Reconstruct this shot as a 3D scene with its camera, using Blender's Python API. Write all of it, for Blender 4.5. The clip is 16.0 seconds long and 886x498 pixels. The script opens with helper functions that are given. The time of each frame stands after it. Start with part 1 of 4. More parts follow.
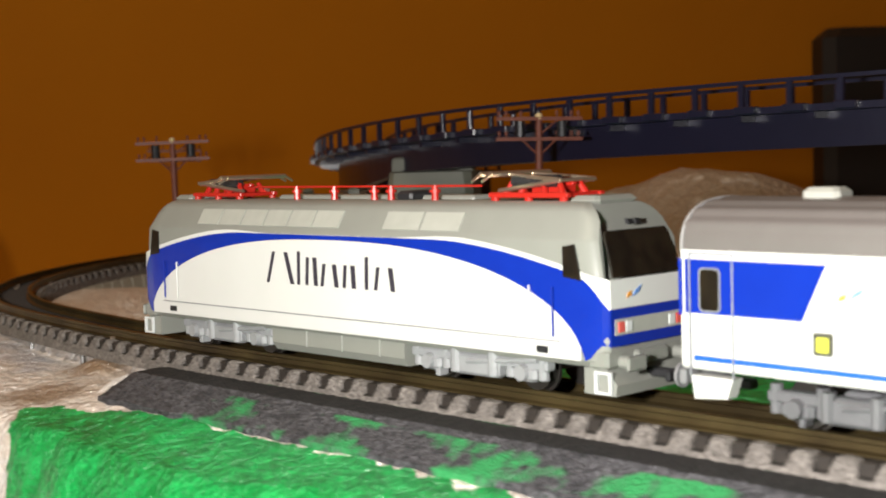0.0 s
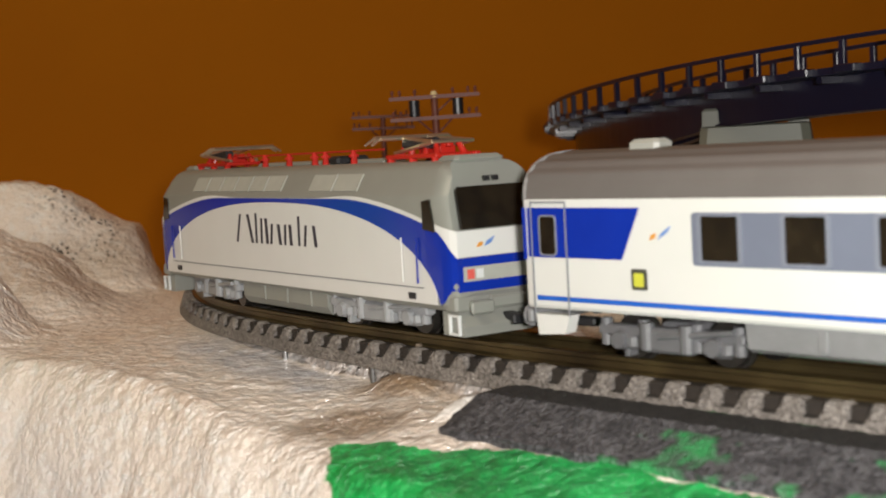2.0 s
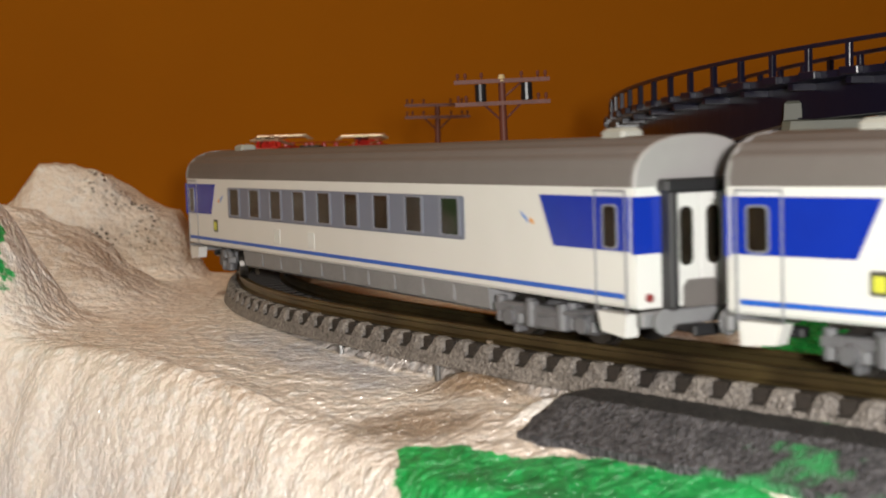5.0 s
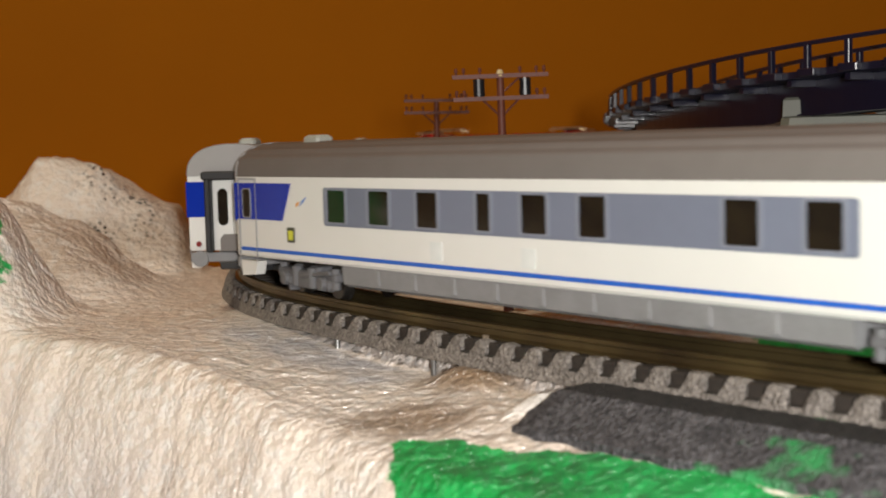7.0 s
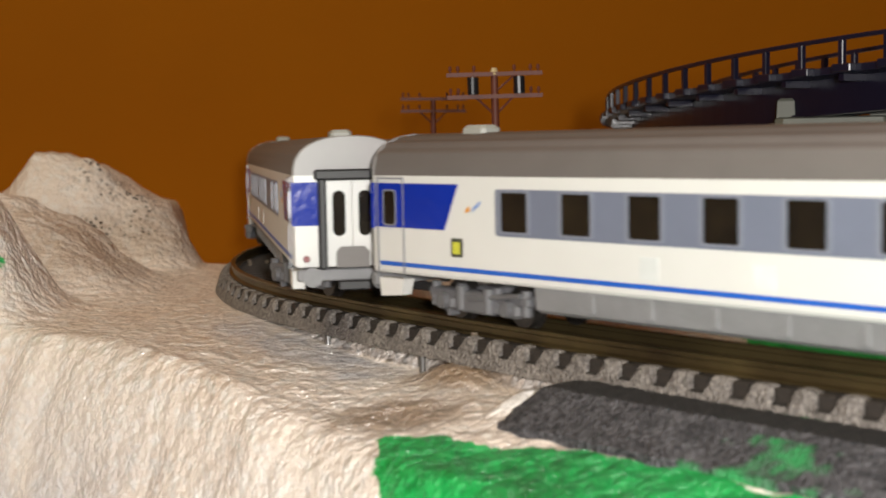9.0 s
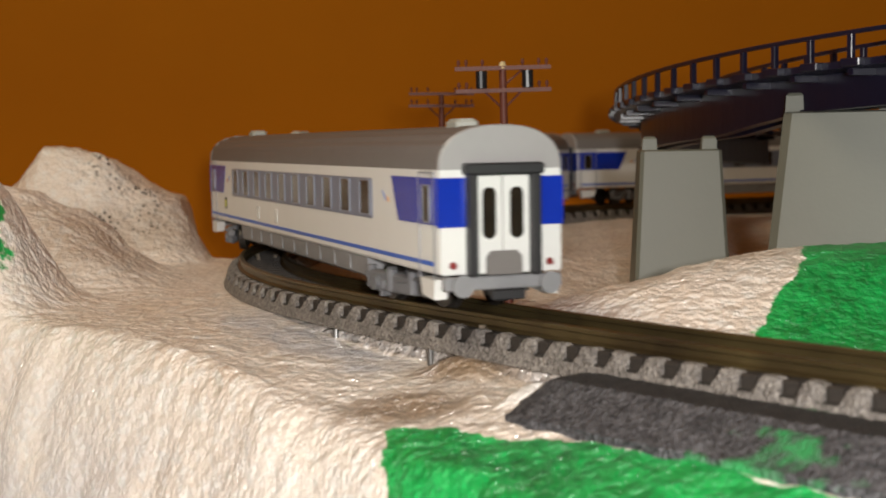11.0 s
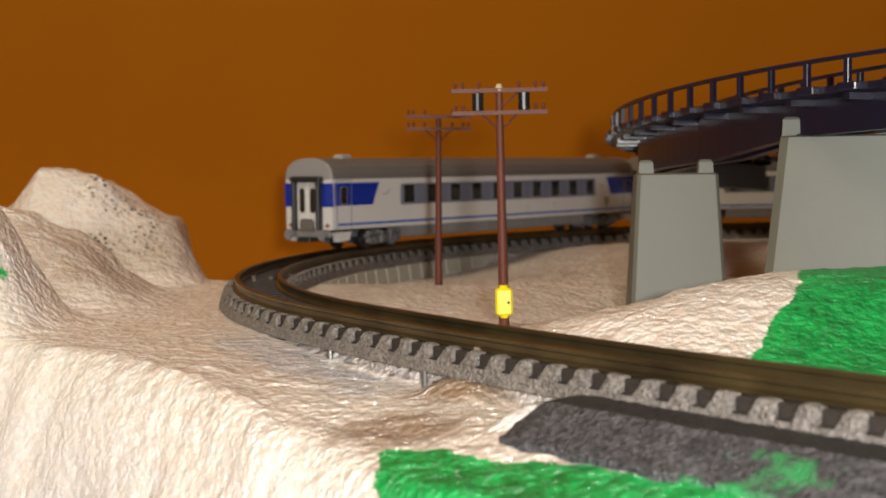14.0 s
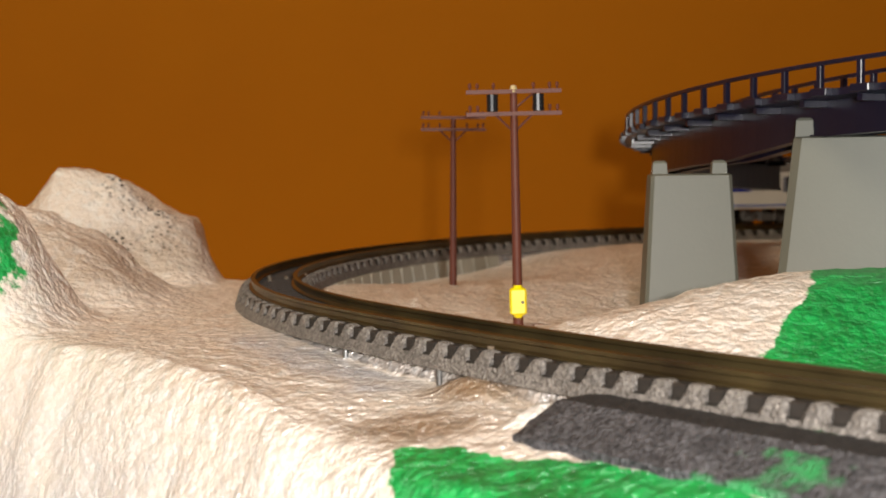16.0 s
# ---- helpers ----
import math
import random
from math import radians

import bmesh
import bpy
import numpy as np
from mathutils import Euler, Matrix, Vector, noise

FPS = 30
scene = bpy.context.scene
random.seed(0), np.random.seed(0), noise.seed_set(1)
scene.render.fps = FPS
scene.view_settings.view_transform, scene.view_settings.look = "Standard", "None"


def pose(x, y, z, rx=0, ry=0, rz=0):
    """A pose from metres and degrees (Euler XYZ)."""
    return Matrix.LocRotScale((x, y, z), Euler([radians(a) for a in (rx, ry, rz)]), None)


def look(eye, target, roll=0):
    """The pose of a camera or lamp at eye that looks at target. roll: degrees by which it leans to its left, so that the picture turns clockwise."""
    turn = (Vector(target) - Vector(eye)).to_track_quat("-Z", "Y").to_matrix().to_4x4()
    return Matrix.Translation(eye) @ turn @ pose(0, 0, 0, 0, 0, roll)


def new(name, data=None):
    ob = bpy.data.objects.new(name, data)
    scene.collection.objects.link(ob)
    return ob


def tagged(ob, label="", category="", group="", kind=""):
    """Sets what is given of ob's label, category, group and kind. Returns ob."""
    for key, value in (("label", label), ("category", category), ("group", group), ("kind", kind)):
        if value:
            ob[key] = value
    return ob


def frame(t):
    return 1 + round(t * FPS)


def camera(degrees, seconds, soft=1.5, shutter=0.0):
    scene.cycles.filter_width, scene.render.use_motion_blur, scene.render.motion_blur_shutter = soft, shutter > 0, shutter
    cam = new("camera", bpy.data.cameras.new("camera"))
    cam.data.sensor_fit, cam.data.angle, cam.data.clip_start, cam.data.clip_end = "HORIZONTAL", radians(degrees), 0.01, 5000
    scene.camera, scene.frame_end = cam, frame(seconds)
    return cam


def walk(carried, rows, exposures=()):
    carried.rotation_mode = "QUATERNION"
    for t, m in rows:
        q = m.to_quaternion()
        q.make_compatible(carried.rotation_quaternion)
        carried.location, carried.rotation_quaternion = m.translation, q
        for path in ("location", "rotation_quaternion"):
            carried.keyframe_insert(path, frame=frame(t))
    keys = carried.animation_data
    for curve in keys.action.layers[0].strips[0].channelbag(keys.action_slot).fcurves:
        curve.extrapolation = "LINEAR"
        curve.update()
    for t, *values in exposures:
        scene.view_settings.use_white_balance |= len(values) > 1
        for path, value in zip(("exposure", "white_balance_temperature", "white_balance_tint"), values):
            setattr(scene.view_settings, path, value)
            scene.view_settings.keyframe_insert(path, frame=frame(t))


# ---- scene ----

# ---- the path of the hand-held camera: seconds, millimetres, degrees of yaw, pitch, lean ----
MM = 0.001
PATH = [
    (0.0, 49.7, -79.2, 31.5, -4.52, -3.99, -1.72),
    (0.5, 35.0, -58.1, 30.4, -4.65, -3.91, -2.55),
    (1.0, 26.7, -37.1, 28.7, -4.60, -5.67, -3.09),
    (1.5, 12.0, -22.5, 27.7, -3.12, -5.75, -3.02),
    (2.0, 3.5, -12.6, 27.5, -2.10, -4.47, -3.25),
    (2.5, -1.9, -3.4, 28.0, -2.28, -4.67, -3.78),
    (3.0, -3.3, 1.5, 27.3, -2.72, -4.88, -3.39),
    (3.5, -2.8, -0.0, 29.0, -1.72, -4.47, -3.88),
    (4.0, -2.8, 1.1, 27.2, -1.32, -4.23, -2.83),
    (6.5, -2.8, 0.9, 24.6, -0.94, -4.66, -1.58),
    (7.0, -2.2, 1.3, 24.7, -0.98, -4.48, -1.56),
    (7.5, -1.7, 1.4, 23.7, -1.07, -4.63, -1.04),
    (8.0, -0.9, 1.1, 24.2, -0.78, -4.63, -1.18),
    (8.5, -0.2, 1.4, 24.9, -0.83, -4.56, -1.50),
    (9.0, -0.4, 1.2, 24.1, -0.86, -4.44, -1.03),
    (11.5, -0.4, 1.0, 23.1, -0.36, -4.58, -0.81),
    (12.0, -0.6, 1.0, 22.2, -0.33, -4.60, -0.38),
    (12.5, -0.7, 1.0, 22.1, -0.36, -4.22, -0.36),
    (13.0, -0.6, 1.2, 21.6, -0.49, -4.09, -0.06),
    (13.5, -0.2, 1.2, 22.8, -0.29, -4.00, -0.64),
    (14.0, 0.0, 1.7, 22.9, -0.62, -3.48, -0.63),
    (14.5, -0.3, 1.2, 22.0, -0.32, -3.53, -0.22),
    (15.0, -0.4, 0.8, 22.1, 0.11, -3.67, -0.29),
    (15.5, -0.1, 1.0, 22.6, 0.04, -3.36, -0.54),
    (16.0, 0.0, 0.0, 22.9, 0.00, -3.45, -0.59),
]


def camera_pose(x, y, z, yaw, pitch, lean):
    return pose(x * MM, y * MM, z * MM, 90 + pitch, 0, yaw) @ pose(0, 0, 0, 0, 0, lean)


cam = camera(36.16, 16.0, soft=1.9, shutter=0.4)
cam.data.dof.use_dof, cam.data.dof.focus_distance, cam.data.dof.aperture_fstop = True, 0.225, 50.0
# the clip's camera darkens its picture while the white train fills it
STOPS = [(0.0, -0.2), (0.5, -0.2), (1.0, -0.45), (1.5, -0.3), (2.0, -0.15), (3.0, 0.0), (9.0, -0.05), (11.5, 0.1), (12.5, 0.2), (13.5, 0.3), (14.5, 0.4), (16.0, 0.45)]
walk(cam, [(row[0], camera_pose(*row[1:])) for row in PATH], STOPS)

# ---- light: the torch beside the lens, an unseen lamp added for the room's light ----
world = bpy.data.worlds.new("room_air")
world.use_nodes = True
world.node_tree.nodes["Background"].inputs[0].default_value = (1.0, 0.78, 0.5, 1)
world.node_tree.nodes["Background"].inputs[1].default_value = 0.002
scene.world = world


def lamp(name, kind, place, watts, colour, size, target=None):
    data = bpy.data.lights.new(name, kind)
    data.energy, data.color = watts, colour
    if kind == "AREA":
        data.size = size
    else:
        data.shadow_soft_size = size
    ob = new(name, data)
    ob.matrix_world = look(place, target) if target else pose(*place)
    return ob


lamp("torch_light", "POINT", (0.0145, -0.045, 0.034), 2.5, (1.0, 0.965, 0.92), 0.006)
# no lamp hangs here: an added area lamp stands in for warm room light
lamp("room_fill_light", "AREA", (-0.5, -0.15, 0.95), 5.7, (1.0, 0.86, 0.63), 0.3, (0.0, 0.45, 0.0))


# ---- materials ----
def material(name, colour, rough=0.5, metal=0.0, second=None, scale=400.0, amount=0.5, bump=0.0, bump_scale=1500.0, gloss=0.5):
    """A plain surface with mottling at two sizes and a fine relief."""
    m = bpy.data.materials.new(name)
    m.use_nodes = True
    nodes, links = m.node_tree.nodes, m.node_tree.links
    bsdf = nodes["Principled BSDF"]
    bsdf.inputs["Roughness"].default_value = rough
    bsdf.inputs["Metallic"].default_value = metal
    bsdf.inputs["Specular IOR Level"].default_value = gloss
    coords = nodes.new("ShaderNodeTexCoord")
    big, small = nodes.new("ShaderNodeTexNoise"), nodes.new("ShaderNodeTexNoise")
    big.inputs["Scale"].default_value, small.inputs["Scale"].default_value = scale * 0.2, scale
    big.inputs["Detail"].default_value = small.inputs["Detail"].default_value = 4
    add = nodes.new("ShaderNodeMath")
    add.operation = "ADD"
    ramp = nodes.new("ShaderNodeMapRange")
    ramp.inputs["From Min"].default_value, ramp.inputs["From Max"].default_value = 0.7, 1.3
    ramp.inputs["To Max"].default_value = amount
    mix = nodes.new("ShaderNodeMix")
    mix.data_type = "RGBA"
    second = second or tuple(c * 0.72 for c in colour)
    mix.inputs["A"].default_value, mix.inputs["B"].default_value = (*colour, 1), (*second, 1)
    for n in (big, small):
        links.new(coords.outputs["Object"], n.inputs["Vector"])
    links.new(big.outputs["Fac"], add.inputs[0])
    links.new(small.outputs["Fac"], add.inputs[1])
    links.new(add.outputs[0], ramp.inputs["Value"])
    links.new(ramp.outputs["Result"], mix.inputs["Factor"])
    links.new(mix.outputs["Result"], bsdf.inputs["Base Color"])
    if bump:
        relief, bumper = nodes.new("ShaderNodeTexNoise"), nodes.new("ShaderNodeBump")
        relief.inputs["Scale"].default_value, relief.inputs["Detail"].default_value = bump_scale, 3
        bumper.inputs["Strength"].default_value, bumper.inputs["Distance"].default_value = bump, 0.0004
        links.new(coords.outputs["Object"], relief.inputs["Vector"])
        links.new(relief.outputs["Fac"], bumper.inputs["Height"])
        links.new(bumper.outputs["Normal"], bsdf.inputs["Normal"])
    return m


WHITE = material("white_lacquer", (0.66, 0.655, 0.64), 0.32, second=(0.61, 0.605, 0.59), scale=200, amount=0.5)
BLUE = material("blue_lacquer", (0.006, 0.028, 0.33), 0.14, second=(0.005, 0.022, 0.27), scale=300, bump=0.12, bump_scale=700)
STRIPE = material("stripe_blue", (0.01, 0.1, 0.5), 0.35)
BAND = material("slate_grey_band", (0.155, 0.172, 0.235), 0.4, second=(0.135, 0.15, 0.205))
REVEAL = material("window_reveal_grey", (0.2, 0.215, 0.27), 0.35, second=(0.17, 0.18, 0.23))
ROOF = material("roof_grey", (0.15, 0.136, 0.13), 0.5, second=(0.122, 0.11, 0.105), scale=250, bump=0.1)
LOCO_GREY = material("loco_grey", (0.25, 0.255, 0.23), 0.42, second=(0.21, 0.215, 0.195), scale=250)
PANEL_GREY = material("panel_light_grey", (0.4, 0.405, 0.365), 0.5)
FRAME_GREY = material("underframe_grey", (0.22, 0.22, 0.23), 0.5, second=(0.15, 0.15, 0.155), bump=0.2)
BOGIE_GREY = material("bogie_grey", (0.13, 0.13, 0.14), 0.5, second=(0.075, 0.075, 0.08), bump=0.25)
DARK = material("dark_rubber", (0.018, 0.018, 0.02), 0.5)
WHEEL = material("blackened_wheel", (0.06, 0.055, 0.05), 0.35, 0.7)
GLASS = material("dark_window_glass", (0.008, 0.007, 0.006), 0.1, second=(0.024, 0.018, 0.011), scale=420, amount=0.9)
END_GREY = material("roof_end_grey", (0.3, 0.29, 0.29), 0.4, second=(0.26, 0.25, 0.25))
SILVER = material("silver_frame", (0.3, 0.31, 0.34), 0.35, 0.3)
RED = material("red_plastic", (0.45, 0.02, 0.012), 0.35, second=(0.45, 0.015, 0.01))
CHROME = material("bright_wire", (0.8, 0.68, 0.54), 0.3, 0.9)
BLACK_TEXT = material("dark_grey_print", (0.035, 0.03, 0.045), 0.45)
SIGN_RIM = material("sign_rim_dark", (0.07, 0.07, 0.05), 0.45)
YELLOW = material("yellow_plastic", (0.85, 0.68, 0.0), 0.35, second=(0.75, 0.58, 0.0))
SIGN_YELLOW = material("sign_yellow", (0.6, 0.6, 0.06), 0.45)
ORANGE_MARK = material("orange_print", (0.7, 0.3, 0.04), 0.45)
LIGHT_MARK = material("pale_blue_print", (0.12, 0.25, 0.6), 0.45)
TAIL_RED = material("dark_red_lens", (0.2, 0.02, 0.02), 0.3)
LAMP_RED = material("red_lens", (0.7, 0.12, 0.1), 0.25)
LAMP_WHITE = material("clear_lens", (0.7, 0.72, 0.72), 0.2)
SLEEPER = material("sleeper_dark_brown", (0.018, 0.014, 0.011), 0.7, second=(0.034, 0.026, 0.021), scale=900, amount=0.9, bump=0.5, bump_scale=2500)
BED_DARK = material("bed_dark_brown", (0.014, 0.011, 0.009), 0.85, second=(0.026, 0.021, 0.017), scale=900, bump=0.4, bump_scale=2500)
RAIL = material("dull_brass_rail", (0.17, 0.128, 0.055), 0.36, 0.75, second=(0.055, 0.038, 0.02), scale=90, amount=1.0)
PIN = material("pin_steel", (0.3, 0.3, 0.3), 0.3, 0.9)
BRIDGE = material("bridge_navy_plastic", (0.0085, 0.0085, 0.022), 0.3, second=(0.006, 0.006, 0.015), scale=150, bump=0.08, bump_scale=900)
PIER = material("pier_grey_green", (0.13, 0.132, 0.106), 0.5, second=(0.113, 0.115, 0.093), scale=150, bump=0.06)
POLE = material("pole_brown_plastic", (0.12, 0.036, 0.022), 0.5, second=(0.085, 0.025, 0.016), scale=500, gloss=0.25, bump=0.2)
INSULATOR = material("black_insulator", (0.012, 0.012, 0.014), 0.3)
CAP = material("straw_cap", (0.5, 0.38, 0.2), 0.4)


def granular(name, dark, light, scale, paint=None):
    """Rough grains of mixed grey; where the mask named green is set, dabs of paint lie on them."""
    m = bpy.data.materials.new(name)
    m.use_nodes = True
    nodes, links = m.node_tree.nodes, m.node_tree.links
    bsdf = nodes["Principled BSDF"]
    bsdf.inputs["Roughness"].default_value = 0.7
    coords = nodes.new("ShaderNodeTexCoord")
    cells, cloud = nodes.new("ShaderNodeTexVoronoi"), nodes.new("ShaderNodeTexNoise")
    cells.inputs["Scale"].default_value, cloud.inputs["Scale"].default_value = scale, scale * 0.12
    cloud.inputs["Detail"].default_value = 5
    for n in (cells, cloud):
        links.new(coords.outputs["Object"], n.inputs["Vector"])
    split = nodes.new("ShaderNodeSeparateColor")
    links.new(cells.outputs["Color"], split.inputs["Color"])
    mix = nodes.new("ShaderNodeMix")
    mix.data_type = "RGBA"
    mix.inputs["A"].default_value, mix.inputs["B"].default_value = (*dark, 1), (*light, 1)
    blend = nodes.new("ShaderNodeMath")
    blend.operation = "MULTIPLY"
    links.new(split.outputs["Red"], blend.inputs[0])
    links.new(cloud.outputs["Fac"], blend.inputs[1])
    links.new(blend.outputs[0], mix.inputs["Factor"])
    colour = mix.outputs["Result"]
    if paint:
        mask, edge, over = nodes.new("ShaderNodeAttribute"), nodes.new("ShaderNodeMapRange"), nodes.new("ShaderNodeMix")
        mask.attribute_name = "green"
        add = nodes.new("ShaderNodeMath")
        add.operation = "ADD"
        links.new(mask.outputs["Fac"], add.inputs[0])
        links.new(cloud.outputs["Fac"], add.inputs[1])
        edge.inputs["From Min"].default_value, edge.inputs["From Max"].default_value = 0.92, 1.12
        edge.inputs["To Max"].default_value = 0.85
        links.new(add.outputs[0], edge.inputs["Value"])
        over.data_type = "RGBA"
        over.inputs["B"].default_value = (*paint, 1)
        links.new(edge.outputs["Result"], over.inputs["Factor"])
        links.new(colour, over.inputs["A"])
        colour = over.outputs["Result"]
    links.new(colour, bsdf.inputs["Base Color"])
    bumper = nodes.new("ShaderNodeBump")
    bumper.inputs["Strength"].default_value, bumper.inputs["Distance"].default_value = 1.0, 0.00028
    links.new(cells.outputs["Distance"], bumper.inputs["Height"])
    links.new(bumper.outputs["Normal"], bsdf.inputs["Normal"])
    return m


ASPHALT = granular("asphalt_foam", (0.012, 0.012, 0.015), (0.2, 0.195, 0.215), 2200, (0.02, 0.3, 0.08))
ROAD_BLACK = granular("road_black", (0.006, 0.006, 0.007), (0.045, 0.042, 0.042), 2200, (0.015, 0.16, 0.05))
BALLAST = granular("ballast_grey_brown", (0.1, 0.088, 0.08), (0.4, 0.365, 0.335), 2600)
WALL = material("orange_wall_paint", (0.39, 0.126, 0.001), 0.85, second=(0.365, 0.114, 0.001), scale=25, amount=0.7, bump=0.06, bump_scale=350, gloss=0.15)
CEILING = material("ceiling_paint", (0.75, 0.72, 0.66), 0.8)
BOARD = material("board_wood", (0.42, 0.3, 0.19), 0.6, second=(0.22, 0.14, 0.08), scale=60)
BLOCK = material("block_grey_foam", (0.42, 0.4, 0.33), 0.7, second=(0.33, 0.3, 0.23), scale=300, bump=0.3)
CABINET = material("cabinet_black_brown", (0.012, 0.008, 0.006), 0.5)


def plaster_material():
    """Varnished plaster cloth: pale strokes, sandy stains, brushed green paint, a painted-in grey-blue sheen and white
    highlight, all from the masks of the relief.
    """
    m = bpy.data.materials.new("painted_plaster_cloth")
    m.use_nodes = True
    nodes, links = m.node_tree.nodes, m.node_tree.links
    bsdf = nodes["Principled BSDF"]
    coords = nodes.new("ShaderNodeTexCoord")

    def noise_node(scale, detail=4, rough=0.55, stretch=None, distort=0.0):
        n = nodes.new("ShaderNodeTexNoise")
        n.inputs["Scale"].default_value, n.inputs["Detail"].default_value = scale, detail
        n.inputs["Roughness"].default_value = rough
        n.inputs["Distortion"].default_value = distort
        if stretch:
            mapping = nodes.new("ShaderNodeMapping")
            mapping.inputs["Scale"].default_value = stretch[:3]
            mapping.inputs["Rotation"].default_value = (0, 0, radians(stretch[3]))
            links.new(coords.outputs["Object"], mapping.inputs["Vector"])
            links.new(mapping.outputs["Vector"], n.inputs["Vector"])
        else:
            links.new(coords.outputs["Object"], n.inputs["Vector"])
        return n

    def ramp_of(socket, low, high):
        r = nodes.new("ShaderNodeMapRange")
        r.inputs["From Min"].default_value, r.inputs["From Max"].default_value = low, high
        links.new(socket, r.inputs["Value"])
        return r.outputs["Result"]

    def mixed(a, b, factor):
        mix = nodes.new("ShaderNodeMix")
        mix.data_type = "RGBA"
        for key, value in (("A", a), ("B", b)):
            if isinstance(value, tuple):
                mix.inputs[key].default_value = (*value, 1)
            else:
                links.new(value, mix.inputs[key])
        links.new(factor, mix.inputs["Factor"])
        return mix.outputs["Result"]

    def maths(kind, a, b):
        n = nodes.new("ShaderNodeMath")
        n.operation = kind
        for i, value in enumerate((a, b)):
            if isinstance(value, (int, float)):
                n.inputs[i].default_value = value
            else:
                links.new(value, n.inputs[i])
        return n.outputs[0]

    def mask(name):
        n = nodes.new("ShaderNodeAttribute")
        n.attribute_name = name
        return n.outputs["Fac"]

    cloud, grain, brush = noise_node(45, 5), noise_node(420, 5), noise_node(900, 4, 0.65, (1.0, 0.35, 1.0, 30))
    colour = mixed((0.86, 0.76, 0.68), (0.78, 0.63, 0.51), ramp_of(cloud.outputs["Fac"], 0.5, 0.78))
    colour = mixed(colour, (0.88, 0.85, 0.82), maths("MULTIPLY", ramp_of(grain.outputs["Fac"], 0.48, 0.62), 0.7))
    colour = mixed(colour, (0.25, 0.16, 0.085), maths("MULTIPLY", mask("sand"), ramp_of(noise_node(110).outputs["Fac"], 0.2, 0.42)))
    colour = mixed(colour, (0.5, 0.52, 0.6), maths("MULTIPLY", mask("cool_tint"), ramp_of(noise_node(90).outputs["Fac"], 0.3, 0.6)))
    colour = mixed(colour, (0.87, 0.85, 0.83), mask("pale"))
    specks = nodes.new("ShaderNodeTexVoronoi")
    specks.inputs["Scale"].default_value = 760
    links.new(coords.outputs["Object"], specks.inputs["Vector"])
    holes = maths("MULTIPLY", maths("MULTIPLY", mask("specks"), ramp_of(noise_node(110).outputs["Fac"], 0.44, 0.56)), ramp_of(specks.outputs["Distance"], 0.45, 0.32))
    colour = mixed(colour, (0.02, 0.018, 0.015), holes)
    green = mixed((0.002, 0.17, 0.03), (0.006, 0.4, 0.085), ramp_of(maths("ADD", maths("MULTIPLY", brush.outputs["Fac"], 0.5), maths("MULTIPLY", noise_node(150, 4).outputs["Fac"], 0.5)), 0.38, 0.6))
    edge = maths("ADD", mask("green"), maths("MULTIPLY", maths("SUBTRACT", noise_node(260, 5, 0.65).outputs["Fac"], 0.5), 0.9))
    painted = ramp_of(edge, 0.46, 0.54)
    colour = mixed(colour, green, painted)
    # the green paint lies dull over most of the varnish
    links.new(maths("SUBTRACT", 1.0, maths("MULTIPLY", painted, 0.72)), bsdf.inputs["Coat Weight"])
    links.new(colour, bsdf.inputs["Base Color"])
    bsdf.inputs["Roughness"].default_value = 0.45
    bsdf.inputs["Specular IOR Level"].default_value = 0.4
    bsdf.inputs["Coat Roughness"].default_value = 0.25
    bsdf.inputs["Coat IOR"].default_value = 2.2
    # small folds and the open weave of the gauze, with varnish in its hollows
    folds, fine = noise_node(360, 2, 0.5, None, 0.1), noise_node(1100, 2)
    weave = nodes.new("ShaderNodeTexVoronoi")
    weave.feature = "SMOOTH_F1"
    weave.inputs["Scale"].default_value = 620
    weave.inputs["Smoothness"].default_value = 0.6
    links.new(coords.outputs["Object"], weave.inputs["Vector"])
    height = maths("ADD", folds.outputs["Fac"], maths("MULTIPLY", fine.outputs["Fac"], 0.45))
    height = maths("ADD", height, maths("MULTIPLY", weave.outputs["Distance"], -0.3))
    for target, distance in (("Normal", 0.0007), ("Coat Normal", 0.0075)):
        bumper = nodes.new("ShaderNodeBump")
        bumper.inputs["Strength"].default_value, bumper.inputs["Distance"].default_value = 1.0, distance
        links.new(height, bumper.inputs["Height"])
        links.new(bumper.outputs["Normal"], bsdf.inputs[target])
    return m


PLASTER = plaster_material()


